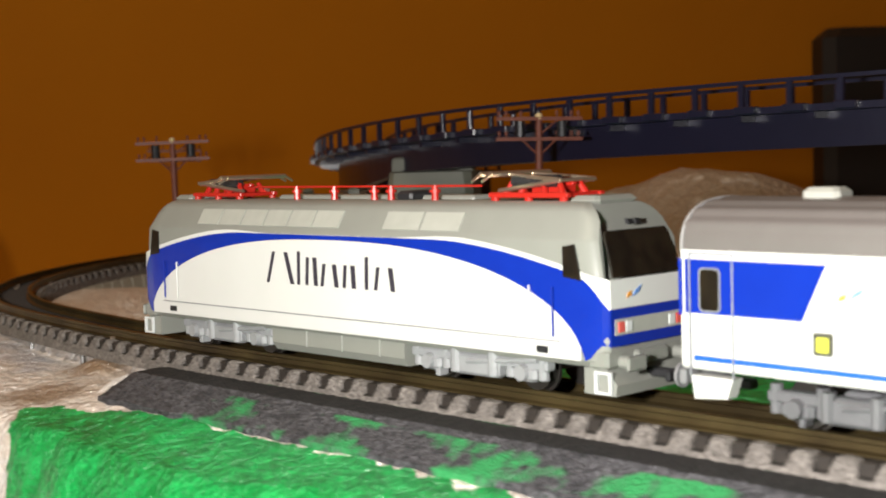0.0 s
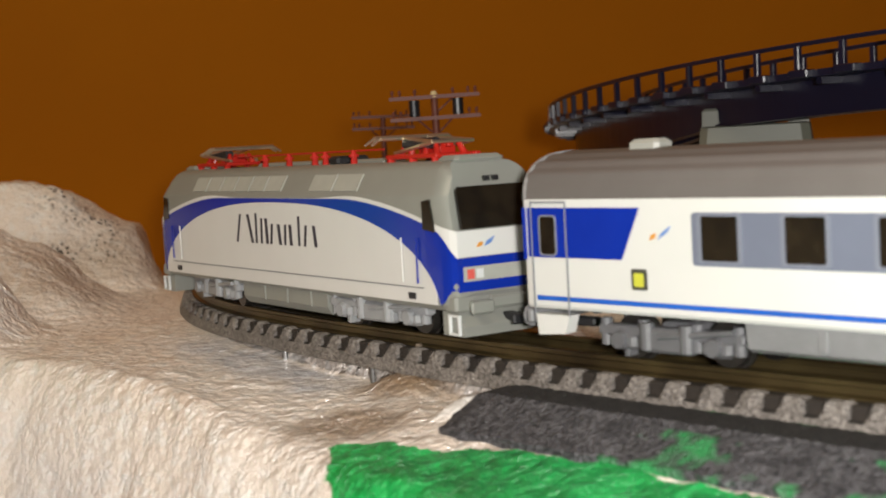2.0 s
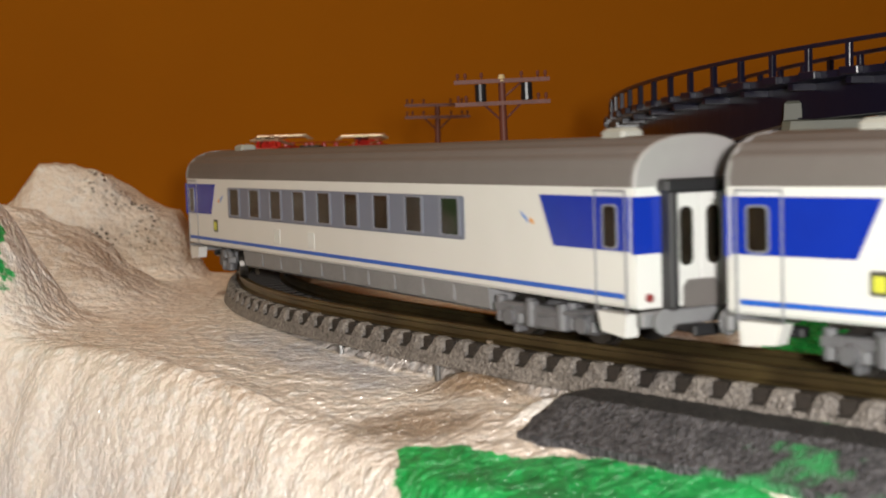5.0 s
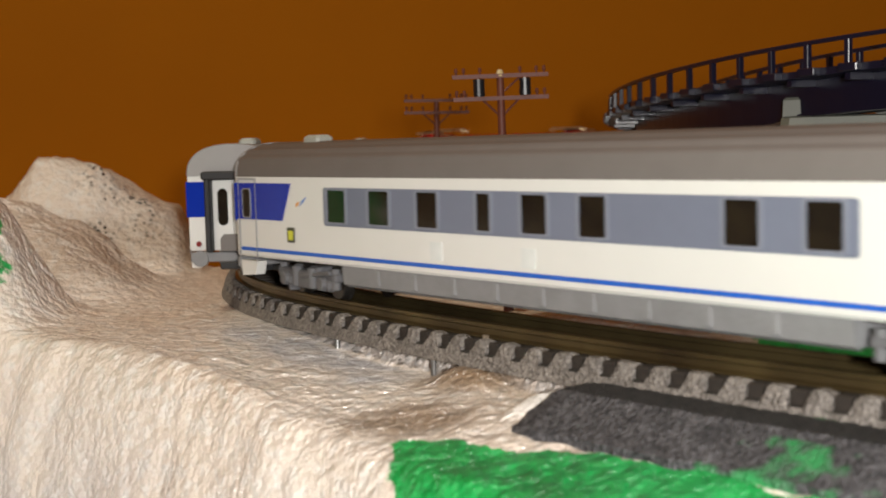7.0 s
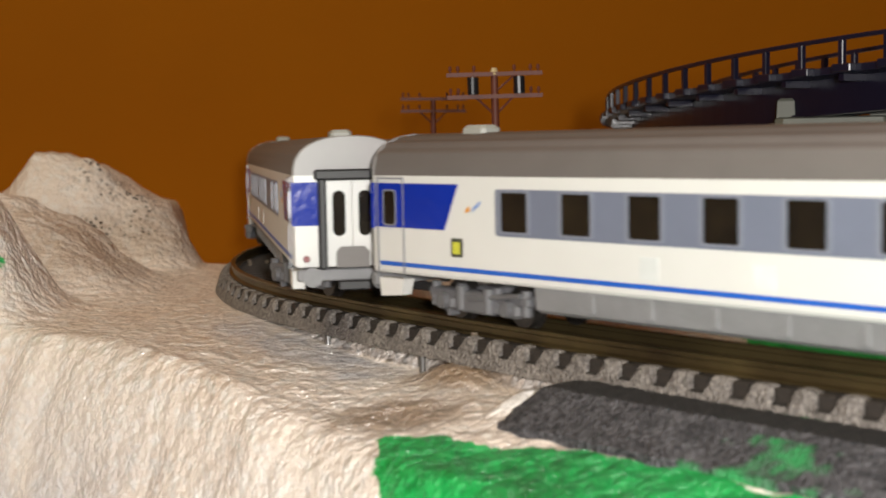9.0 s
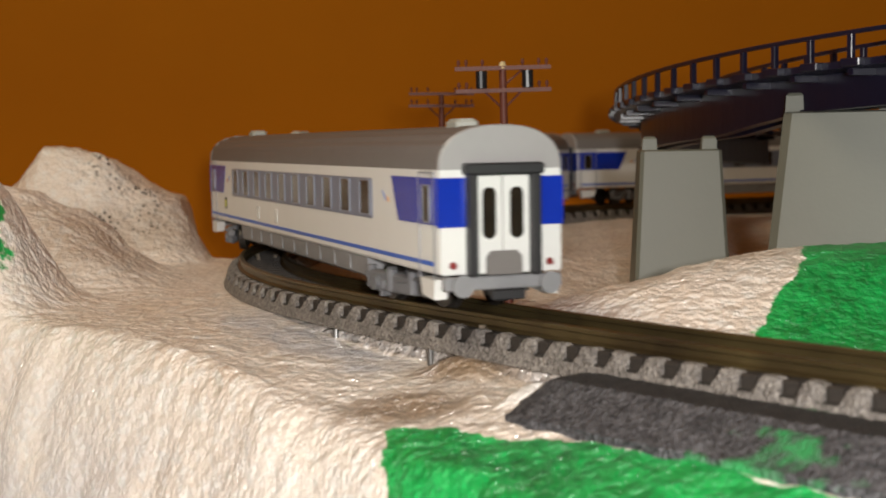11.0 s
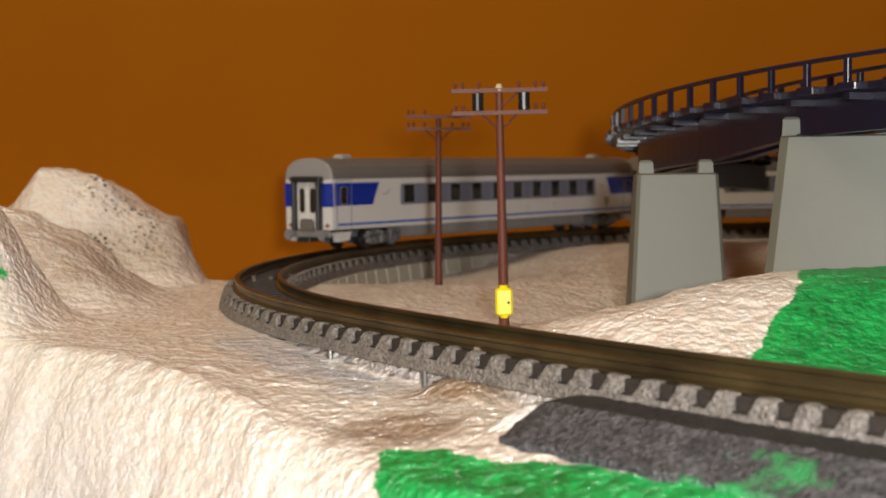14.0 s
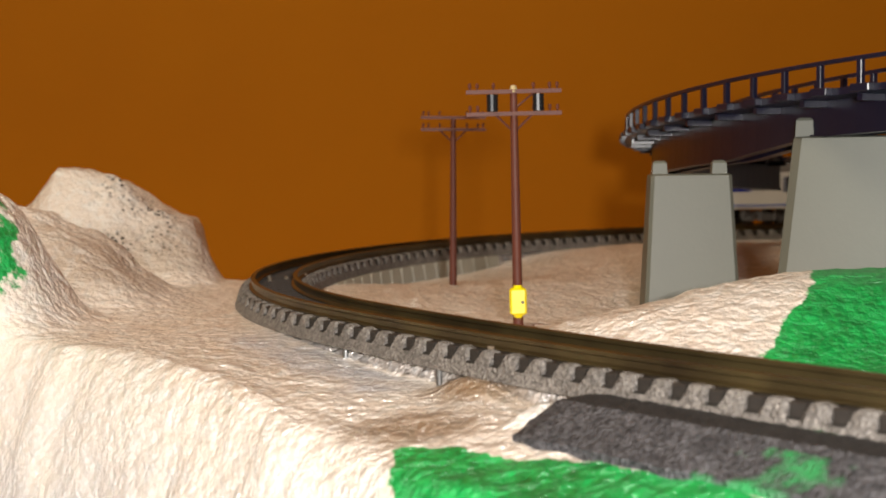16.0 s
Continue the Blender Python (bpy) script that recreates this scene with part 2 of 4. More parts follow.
# ---- mesh helpers: everything is drawn in millimetres ----
class Shape:
    """Gathers faces in millimetres."""

    def __init__(self):
        self.verts, self.faces, self.mats = [], [], []

    def add(self, verts, faces, mat=0):
        n = len(self.verts)
        self.verts += [tuple(v) for v in verts]
        self.faces += [tuple(n + i for i in f) for f in faces]
        self.mats += [mat] * len(faces)
        return self

    def box(self, x0, x1, y0, y1, z0, z1, cut=0.0, mat=0):
        """A box whose edges are chamfered by cut."""
        x0, x1, y0, y1, z0, z1 = min(x0, x1), max(x0, x1), min(y0, y1), max(y0, y1), min(z0, z1), max(z0, z1)
        c = min(cut, (x1 - x0) * 0.45, (y1 - y0) * 0.45, (z1 - z0) * 0.45)
        if c <= 0:
            v = [(x, y, z) for z in (z0, z1) for y in (y0, y1) for x in (x0, x1)]
            return self.add(v, [(0, 2, 3, 1), (4, 5, 7, 6), (0, 1, 5, 4), (1, 3, 7, 5), (3, 2, 6, 7), (2, 0, 4, 6)], mat)
        rings = []
        for z, inset in ((z0, c), (z0 + c, 0), (z1 - c, 0), (z1, c)):
            a, b, d, e = x0 + inset, x1 - inset, y0 + inset, y1 - inset
            rings.append([(a + c, d, z), (b - c, d, z), (b, d + c, z), (b, e - c, z), (b - c, e, z), (a + c, e, z), (a, e - c, z), (a, d + c, z)])
        return self.rings(rings, mat)

    def rings(self, rings, mat=0, caps=True):
        n = len(rings[0])
        verts = [v for r in rings for v in r]
        faces = [(i * n + j, i * n + (j + 1) % n, (i + 1) * n + (j + 1) % n, (i + 1) * n + j) for i in range(len(rings) - 1) for j in range(n)]
        if caps:
            faces += [tuple(range(n - 1, -1, -1)), tuple((len(rings) - 1) * n + j for j in range(n))]
        return self.add(verts, faces, mat)

    def tube(self, a, b, r0, r1=None, n=10, mat=0):
        r1 = r0 if r1 is None else r1
        a, b = Vector(a), Vector(b)
        w = (b - a).normalized()
        u = w.orthogonal().normalized()
        v = w.cross(u)
        return self.rings([[tuple(p + r * (math.cos(k) * u + math.sin(k) * v)) for k in [2 * math.pi * i / n for i in range(n)]] for p, r in ((a, r0), (b, r1))], mat)

    def prism(self, outline, x0, x1, mat=0):
        """An outline of (y, z) points drawn out along x."""
        return self.rings([[(x, y, z) for y, z in outline] for x in (x0, x1)], mat)

    def plate(self, outline, y, thick, mat=0):
        """An outline of (x, z) points on a side wall at y, raised outwards by thick."""
        return self.rings([[(x, yy, z) for x, z in outline] for yy in (y, y + thick)], mat)


def mesh_of(name, shape, materials, smooth=False):
    data = bpy.data.meshes.new(name)
    data.from_pydata([(x * MM, y * MM, z * MM) for x, y, z in shape.verts], [], shape.faces)
    for m in materials if isinstance(materials, (list, tuple)) else [materials]:
        data.materials.append(m)
    data.polygons.foreach_set("material_index", shape.mats)
    bm = bmesh.new()
    bm.from_mesh(data)
    bmesh.ops.recalc_face_normals(bm, faces=bm.faces)
    bm.to_mesh(data)
    bm.free()
    if smooth:
        data.polygons.foreach_set("use_smooth", [True] * len(data.polygons))
        data.set_sharp_from_angle(angle=radians(35))
    return data


def part(name, shape, materials, parent, label="", smooth=False):
    ob = new(name, mesh_of(name, shape, materials, smooth))
    ob.parent = parent
    return tagged(ob, label)


def thing(name, label, category, m=None, group="", kind=""):
    ob = new(name)
    ob.empty_display_size = 0.01
    ob.matrix_world = m or Matrix()
    return tagged(ob, label, category, group, kind)


# ---- the line of the track: a gentle bend, a tight bend, a wide bend ----
START = (32.39, 158.09, 2.2369)
BENDS = (-0.00166, -0.00628, -0.00435)
LENGTHS = (87.0, 105.35)


def arc(x, y, a, k, s):
    return x + (math.sin(a + k * s) - math.sin(a)) / k, y - (math.cos(a + k * s) - math.cos(a)) / k, a + k * s


BEND_1 = arc(*START, BENDS[0], LENGTHS[0])
BEND_2 = arc(*BEND_1, BENDS[1], LENGTHS[1])


STRAIGHT_END = -15.0
BEND_0 = arc(*START, BENDS[0], STRAIGHT_END)


def line(s):
    """Place and heading on the centre line, s millimetres along it."""
    if s < STRAIGHT_END:
        return arc(*BEND_0, 0.00025, s - STRAIGHT_END)
    if s < LENGTHS[0]:
        return arc(*START, BENDS[0], s)
    if s < sum(LENGTHS):
        return arc(*BEND_1, BENDS[1], s - LENGTHS[0])
    return arc(*BEND_2, BENDS[2], s - sum(LENGTHS))


def beside(s, d, z=0.0):
    """A point d millimetres to the left of the line (outside the bend)."""
    x, y, a = line(s)
    return x - math.sin(a) * d, y + math.cos(a) * d, z


S_FIRST, S_LAST = -640, 1060


def sweep(shape, outline, s0, s1, step=4.0, mat=0, where=beside):
    n = max(2, int((s1 - s0) / step) + 1)
    return shape.rings([[where(s0 + (s1 - s0) * i / (n - 1), d, z) for d, z in outline] for i in range(n)], mat)


# ---- the room: walls, ceiling, the board under the layout ----
def slab(name, x0, x1, y0, y1, z0, z1, mat, label):
    shape = Shape().box(x0, x1, y0, y1, z0, z1)
    ob = new(name, mesh_of(name, shape, mat))
    return tagged(ob, label, kind="structure")


WALL_Y = 575
slab("wall_back", -1500, 1500, WALL_Y, WALL_Y + 100, -800, 1700, WALL, "plain warm orange painted room wall behind the layout")
slab("wall_left", -1600, -1500, -1900, WALL_Y, -800, 1700, WALL, "plain orange painted room wall")
slab("wall_right", 1500, 1600, -1900, WALL_Y, -800, 1700, WALL, "plain orange painted room wall")
slab("wall_front", -1500, 1500, -2000, -1900, -800, 1700, WALL, "plain orange painted room wall")
slab("ceiling", -1600, 1600, -2000, WALL_Y + 100, 1700, 1760, CEILING, "plain off-white room ceiling")
slab("floor", -1600, 1600, -2000, WALL_Y + 100, -860, -800, BOARD, "plain brown wooden room floor")


def baseboard():
    shape = Shape().box(-330, 560, -330, WALL_Y - 5, -78, -60, 1.0)
    ob = new("layout_board", mesh_of("layout_board", shape, BOARD))
    tagged(ob, "brown wooden board that carries the model railway", "board", kind="structure")
    for x in (-300, 530):
        for y in (-300, 540):
            shape.box(x - 20, x + 20, y - 20, y + 20, -800, -78, 1.0)
    ob.data = mesh_of("layout_board", shape, BOARD)


baseboard()

# ---- the landscape of plaster cloth ----
EDGE = [(-330, 250), (-170, 205), (-112, 218), (-84, 234), (-61, 213), (-39, 191), (-19, 163), (-8, 146), (8, 124), (60, 62), (150, -30), (330, -200), (420, -330)]


def smooth(v, a, b):
    t = np.clip((v - a) / (b - a), 0, 1)
    return t * t * (3 - 2 * t)


def line_distance(x, y):
    """Signed distance to the line of the track (left of it is positive) and the length along it."""
    steps = np.arange(S_FIRST, S_LAST, 5.0)
    pts = np.array([line(s) for s in steps])
    best, at = np.full(x.shape, 1e9), np.zeros(x.shape)
    sign = np.zeros(x.shape)
    for (px, py, a), s in zip(pts, steps):
        dx, dy = x - px, y - py
        along = dx * math.cos(a) + dy * math.sin(a)
        across = -dx * math.sin(a) + dy * math.cos(a)
        r = np.hypot(across, np.maximum(np.abs(along) - 2.5, 0))
        hit = r < best
        best, at, sign = np.where(hit, r, best), np.where(hit, s + along, at), np.where(hit, np.where(across < 0, -1, 1), sign)
    return best * sign, at


def edge_distance(x, y):
    """Signed distance to the rim of the platform, positive in front of it."""
    best, sign = np.full(x.shape, 1e9), np.ones(x.shape)
    for (ax, ay), (bx, by) in zip(EDGE, EDGE[1:]):
        ux, uy = bx - ax, by - ay
        k = np.clip(((x - ax) * ux + (y - ay) * uy) / (ux * ux + uy * uy), 0, 1)
        r = np.hypot(x - ax - k * ux, y - ay - k * uy)
        side = ux * (y - ay) - uy * (x - ax)
        hit = r < best
        best, sign = np.where(hit, r, best), np.where(hit, np.where(side < 0, 1, -1), sign)
    return best * sign


def hump(x, y, cx, cy, sx, sy, turn=0.0, power=1.0):
    c, s = math.cos(radians(turn)), math.sin(radians(turn))
    u, v = ((x - cx) * c + (y - cy) * s) / sx, (-(x - cx) * s + (y - cy) * c) / sy
    return np.exp(-((u * u + v * v) ** power))


def wrinkle(x, y, size, seed, octaves=3):
    out = np.empty(x.shape)
    flat_x, flat_y, flat = x.ravel(), y.ravel(), out.ravel()
    for i in range(flat.size):
        flat[i] = noise.fractal(Vector((flat_x[i] / size, flat_y[i] / size, seed)), 1.0, 2.0, octaves)
    return flat.reshape(x.shape)


def landscape():
    xs = np.concatenate([np.arange(-320, -112, 5.0), np.arange(-112, 40, 1.2), np.arange(40, 130, 2.2), np.arange(130, 551, 6.0)])
    ys = np.concatenate([np.arange(-320, 96, 7.0), np.arange(96, 262, 1.2), np.arange(262, 400, 1.8), np.arange(400, 569, 4.0)])
    x, y = np.meshgrid(xs, ys)
    d, s = line_distance(x, y)
    e = edge_distance(x, y)
    near = np.exp(-(d / 14.0) ** 2)
    w1, w2 = wrinkle(x, y, 30, 3.1), wrinkle(x, y, 9, 7.7, 2)
    z = -5.6 + 0.5 * w1 * (1 - near)
    # outside of the line the ground falls towards the rim, then drops
    z = z - np.where(d > 5.5, (smooth(d, 5.6, 7.0) * 2.4 * smooth(s, 105, 55) + smooth(d, 12, 40) * 4.0 * smooth(s, 75, 24)), 0)
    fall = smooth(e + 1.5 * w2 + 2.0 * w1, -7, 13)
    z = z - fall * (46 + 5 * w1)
    # a swelling foot at the lower left
    z = z + 14 * hump(x, y, -62, 168, 26, 24, 35)
    # the mound inside the bend, the dip behind it, the bank below the far line
    inside = smooth(-d, 6, 24)
    z = z + inside * 11.5 * hump(x, y, 88, 222, 68, 24, 12, 1.8)
    z = z - inside * 5.5 * hump(x, y, 62, 296, 58, 34, 15, 1.6)
    z = z - smooth(-d, 6.0, 8.6) * 4.6 * hump(x, y, -6, 400, 58, 46, 40, 2.0)
    z = z + inside * 4.0 * hump(x, y, 85, 420, 45, 50, 0)
    # a smooth sandy dome under the bed and a lip of plaster round the end of the roadway
    z = z + 2.4 * hump(x, y, 4.6, 182, 6.5, 4.2, -50, 1.6)
    lip = np.exp(-(((s - 16.2) / 2.0) ** 2)) * smooth(d, 6.5, 8.5) * smooth(d, 20, 14)
    z = z + 2.4 * lip
    # rocks at the left: a near boulder, a folded shoulder, a steep cliff behind
    rock = 27 * hump(x, y, -93, 251, 20, 22, -8, 2.0)
    bent = x + 2.5 * wrinkle(x, y, 16, 5.5, 2)
    shoulder = np.interp(bent, (-150, -106, -96, -88, -80, -74, -68, -60, -50), (15, 18, 20.5, 19, 16, 13, 7.5, 2.5, 0)) * hump(x * 0, y, 0, 296 - 0.25 * (x + 80), 1, 20, 0, 1.4)
    cliff = np.interp(x + 0.8 * w2, (-160, -125, -113, -107, -99, -91, -84, -77, -70, -66, -63, -60, -56), (8, 11, 14, 19, 27.5, 27, 25, 20.5, 17, 15.5, 12.5, 6.5, 0)) * smooth(y, 326, 350) * smooth(y, 388, 366)
    far_rock = 30 * hump(x, y, -148, 372, 24, 26)
    cliff = np.maximum(cliff, far_rock)
    out = smooth(d, 9, 26)
    bulk = np.maximum(np.maximum(rock, shoulder), cliff)
    z = z + out * (bulk * (1 + 0.1 * w1) + 1.3 * w2 * smooth(bulk, 1, 8))
    # hills in the bend's middle
    z = z + inside * (29 * hump(x, y, 168, 318, 36, 40, 0, 1.3) + 34 * hump(x, y, 262, 330, 46, 44, 0, 1.3) + 17 * hump(x, y, 125, 345, 26, 26)) * (1 + 0.12 * w1)
    z = z + (0.3 * w2 + 0.42 * wrinkle(x, y, 3.4, 11.3, 2)) * (1 - near)
    # behind the far line the cloth ends and falls to the wall
    behind = smooth(d, 12, 24) * np.maximum(smooth(y, 350, 368) * smooth(x, -66, -56), smooth(y, 372, 410)) * (s > 100)
    z = z - behind * (z + 58)
    # nothing rises into the bed of the track
    z = np.where(np.abs(d) < 11, np.minimum(z, -5.25), z)
    z = np.maximum(z, -60)
    verts = np.stack([x, y, z], -1).reshape(-1, 3) * MM
    ny, nx = x.shape
    idx = np.arange(nx * ny).reshape(ny, nx)
    faces = np.stack([idx[:-1, :-1], idx[:-1, 1:], idx[1:, 1:], idx[1:, :-1]], -1).reshape(-1, 4)
    data = bpy.data.meshes.new("ground")
    data.from_pydata(verts.tolist(), [], faces.tolist())
    data.polygons.foreach_set("use_smooth", [True] * len(data.polygons))
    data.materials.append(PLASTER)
    wobble = 4 * w1 + 3 * w2
    green = smooth(d + wobble * 0.35 - 0.3 * np.maximum(s, 0), 20.0, 22.5) * smooth(x - wobble * 0.3, -8.5, -4) * (s < 60)
    green = np.maximum(green, smooth(-d, 9, 11) * smooth(x - 0.42 * (y - 172) + wobble, 37, 44) * smooth(x, 180, 130) * smooth(y + wobble, 285, 265))
    green = np.maximum(green, 0.62 * hump(x, y, -86, 240, 15, 14, 0, 2) * smooth(z + wobble, -2, 3))
    sand = np.maximum(0.95 * hump(x, y, 4.5, 182, 9.5, 7, -50, 2), 0.85 * hump(x, y, -4, 168, 10, 6, -20, 2))
    sand = np.maximum(sand, 0.3 * smooth(s, 120, 170) * smooth(-d, 8, 20))
    sand = np.maximum(sand, 0.45 * out * smooth(np.maximum(shoulder, cliff), 1, 5) * smooth(z, 14, 4))
    sand = np.maximum(sand, 0.85 * inside * smooth(x, 100, 130))
    # the cool sheen beside the track is put into the colour as grey-blue
    cool_tint = 0.95 * smooth(d, 7, 9) * smooth(d, 24, 14) * smooth(s, 42, 52) * smooth(s, 112, 85)
    # the drop is tinted the same grey to hold down the torch's glare
    cool_tint = np.maximum(cool_tint, 0.85 * fall)
    # the glossy lip's white highlight is painted in; the strokes below are pale paint
    pale = 1.0 * lip
    stroke = np.abs(d - 17.5 + 0.05 * s + 1.5 * w2)
    pale = np.maximum(pale, 0.9 * smooth(stroke, 1.5, 0.6) * smooth(s, -8, -14) * smooth(w1, -0.1, 0.2))
    specks = hump(x, y, -77, 343, 11, 18, 0, 2) * smooth(z, 0, 4)
    for name, values in (("green", green), ("sand", sand), ("cool_tint", cool_tint), ("pale", pale), ("specks", specks)):
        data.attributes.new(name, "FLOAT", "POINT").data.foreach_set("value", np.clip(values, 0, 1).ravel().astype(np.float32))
    ob = new("ground", data)
    return tagged(ob, "varnished plaster cloth landscape with sandy stains and green paint", "model landscape", kind="structure")


landscape()


def asphalt_strip():
    """A foam roadway beside the track: a narrow flat top, a sloping flank, an end cut square."""
    cols, rows, green = 16, [], []
    count = 330
    for i in range(count):
        s = 13.4 - i * 0.55
        worn = max(0.0, 1 - i / 5) * 0.7
        edge = 13.6 + 0.5 * noise.noise(Vector((s * 0.12, 4.0, 0)))
        foot = 20.8 + 0.8 * noise.noise(Vector((s * 0.16, 2.0, 0))) - 0.4 * worn
        for m in range(cols):
            if m == 0:
                d, z = 7.9, -9.5
            elif m < 5:
                k = (m - 1) / 3
                d, z = 7.9 + (edge - 7.9) * k, -4.5 - 0.25 * k - worn * 0.4
            elif m < cols - 1:
                k = (m - 4) / (cols - 6)
                d, z = edge + (foot - edge) * k, -4.75 - 3.3 * k - worn * 0.4
            else:
                d, z = foot + 0.3, -11.0
            if 0 < m < cols - 1:
                z += 0.13 * noise.noise(Vector((s * 0.9, d * 0.9, 1))) + 0.09 * noise.noise(Vector((s * 2.6, d * 2.6, 4)))
            bite = 0.5 * noise.noise(Vector((d * 0.6, 9.0, 0))) if i == 0 else 0
            rows.append(beside(s + bite , d, z))
            patch = noise.noise(Vector((s * 0.07, d * 0.2, 8)))
            far = min(1.0, max(0.0, (4 - s) / 26))
            green.append(far * (0.4 + 0.6 * patch) * (1 if d > edge + 0.8 else 0.15) + (0.35 if d < 8.6 and s < -8 else 0))
    strip = thing("asphalt_strip", "dark granular asphalt strip with dabs of green paint beside the track", "road strip")

    def layer(name, first, last, mat, label):
        wide = last - first + 1
        verts = [rows[i * cols + m] for i in range(count) for m in range(first, last + 1)]
        faces = [(i * wide + m, i * wide + m + 1, (i + 1) * wide + m + 1, (i + 1) * wide + m) for i in range(count - 1) for m in range(wide - 1)]
        faces += [tuple(range(wide - 1, -1, -1)), tuple((count - 1) * wide + m for m in range(wide))]
        faces += [(i * wide, (i + 1) * wide, (i + 1) * wide + wide - 1, i * wide + wide - 1) for i in range(count - 1)]
        ob = part(name, Shape().add(verts, faces), mat, strip, label, smooth=True)
        paint = [green[i * cols + m] for i in range(count) for m in range(first, last + 1)]
        ob.data.attributes.new("green", "FLOAT", "POINT").data.foreach_set("value", np.clip(paint, 0, 1).astype(np.float32))

    # the flat top takes a darker grain than the flank
    layer("road_surface", 0, 4, ROAD_BLACK, "near-black flat road top")
    layer("flank", 4, cols - 1, ASPHALT, "dark grey granular flank with green dabs")


asphalt_strip()


# ---- the track ----
def rail_shape(side):
    g = 4.5 * side
    prof = [(g - 0.85, -2.0), (g + 0.85, -2.0), (g + 0.85, -1.75), (g + 0.25, -1.5), (g + 0.25, -0.75), (g + 0.5, -0.55), (g + 0.5, -0.1), (g + 0.38, 0), (g - 0.38, 0), (g - 0.5, -0.1), (g - 0.5, -0.55), (g - 0.25, -0.75), (g - 0.25, -1.5), (g - 0.85, -1.75)]
    return sweep(Shape(), prof, S_FIRST, S_LAST, 5.0)


def railway_track():
    track = thing("railway_track", "brown two-rail model track on a grey ballast bed", "track")
    bed = sweep(Shape(), [(-8.4, -5.6), (8.4, -5.6), (7.8, -3.9), (-7.8, -3.9)], S_FIRST, S_LAST, 5.0)
    part("ballast_bed", bed, BALLAST, track, "grey-brown moulded ballast bed")
    core = sweep(Shape(), [(-7.7, -4.2), (7.7, -4.2), (7.62, -3.8), (6.9, -3.6), (6.5, -2.5), (-6.5, -2.5), (-6.9, -3.6), (-7.62, -3.8)], S_FIRST, S_LAST, 5.0)
    part("bed_core", core, BED_DARK, track, "dark brown hollows between sleepers")
    for side in (1, -1):
        part("rail", rail_shape(side), RAIL, track, "dull brass rail", smooth=True)
    # pins that hold the bed over the cloth
    for s, d in ((73.0, 7.6), (45.5, 7.7)):
        x, y, _ = beside(s, d)
        part("pin", Shape().tube((x, y, -9.0), (x, y, -5.0), 0.45, 0.45), PIN, track, "small steel fixing pin")
    for s, d in ((36, 5.6), (32.6, -2.2), (46, 2.0), (163, 1.5), (168, -1.8), (171, 2.5), (176, -5.2)):
        x, y, _ = beside(s, d)
        part("nail_head", Shape().tube((x, y, -2.6), (x, y, -1.5), 0.4, 0.5, 8), CHROME, track, "bright nail head between the rails")
    pitch, wide = 5.4, 0.95
    prof = [(-7.05, -4.2), (7.05, -4.2), (7.0, -2.3), (6.8, -2.1), (-6.8, -2.1), (-7.0, -2.3)]
    block = Shape().rings([[(x, dd, z) for dd, z in prof] for x in (-wide, wide)])
    data = mesh_of("sleeper", block, SLEEPER)
    rest, lumps = Shape(), Shape()
    s = S_FIRST + 3
    while s < S_LAST - 6:
        x, y, a = line(s)
        if -175 < s < 445:
            ob = new("sleeper", data)
            ob.parent = track
            ob.matrix_basis = pose(x * MM, y * MM, 0, 0, 0, math.degrees(a))
        else:
            rest.rings([[beside(s + u, dd, z) for dd, z in prof] for u in (-wide, wide)])
        # shoulders of ballast between the sleeper ends
        for side in (-1, 1):
            rows = []
            for k, cut in ((0, 0.5), (0.16, 0.0), (0.5, -0.1), (0.84, 0.0), (1, 0.5)):
                row = []
                for dd, z, flare in ((5.4, -4.3, 0.0), (7.9, -4.4, 0.0), (7.75, -3.8, 0.0), (7.35, -2.7, 0.3), (6.95, -2.05, 0.55), (6.3, -1.9, 0.5), (5.4, -2.0, 0.4)):
                    lo, hi = wide + flare, pitch - wide - flare * 0.4
                    u = lo + (hi - lo) * k
                    j = 0.22 * noise.noise(Vector((s * 0.37 + u * 0.9, side * 3.0 + z, 5.0)))
                    low = cut if z > -3 else 0
                    row.append(beside(s + u, side * (dd - low * 0.5 + (j if dd > 6 else 0)), z - low * 0.7 + (j if z > -4 else 0)))
                rows.append(row)
            lumps.rings(rows)
        s += pitch
    tagged(part("far_sleepers", rest, SLEEPER, track), kind="stuff")
    tagged(part("ballast_shoulder", lumps, BALLAST, track, "grey lumps of ballast between sleeper ends"), kind="stuff")


railway_track()


def retaining_blocks():
    """Grey foam wedges that carry the far part of the line."""
    support = thing("track_support", "row of grey foam wedges under the track", "support")
    s = 196.0
    while s < 312:
        shape = Shape()
        s1 = s + 7.6
        rows = []
        for u, cut in ((s, 0.5), (s + 0.5, 0), (s1 - 0.5, 0), (s1, 0.5)):
            rows.append([beside(u, -10.6 + cut, -15), beside(u, -3, -15), beside(u, -3, -5.62), beside(u, -9.4 + cut, -5.62)])
        shape.rings(rows)
        part("wedge", shape, BLOCK, support)
        s += 7.8


retaining_blocks()

# ---- the road bridge of navy plastic on grey piers ----
BC, BR = (236.5, 318.0), 192.0


def bridge_line(u):
    """Place and heading of the bridge's outer side, u millimetres from its leftmost point towards the near end."""
    turn = u / BR
    if turn < radians(45):
        a = math.pi + turn
        return BC[0] + BR * math.cos(a), BC[1] + BR * math.sin(a), a + math.pi / 2
    a = math.pi + radians(45)
    rest = u - BR * radians(45)
    return BC[0] + BR * math.cos(a) - math.sin(a) * rest, BC[1] + BR * math.sin(a) + math.cos(a) * rest, a + math.pi / 2


def bridge_top(u):
    return 31.3 + 0.047 * u - 0.00012 * max(0.0, u - 60) ** 2


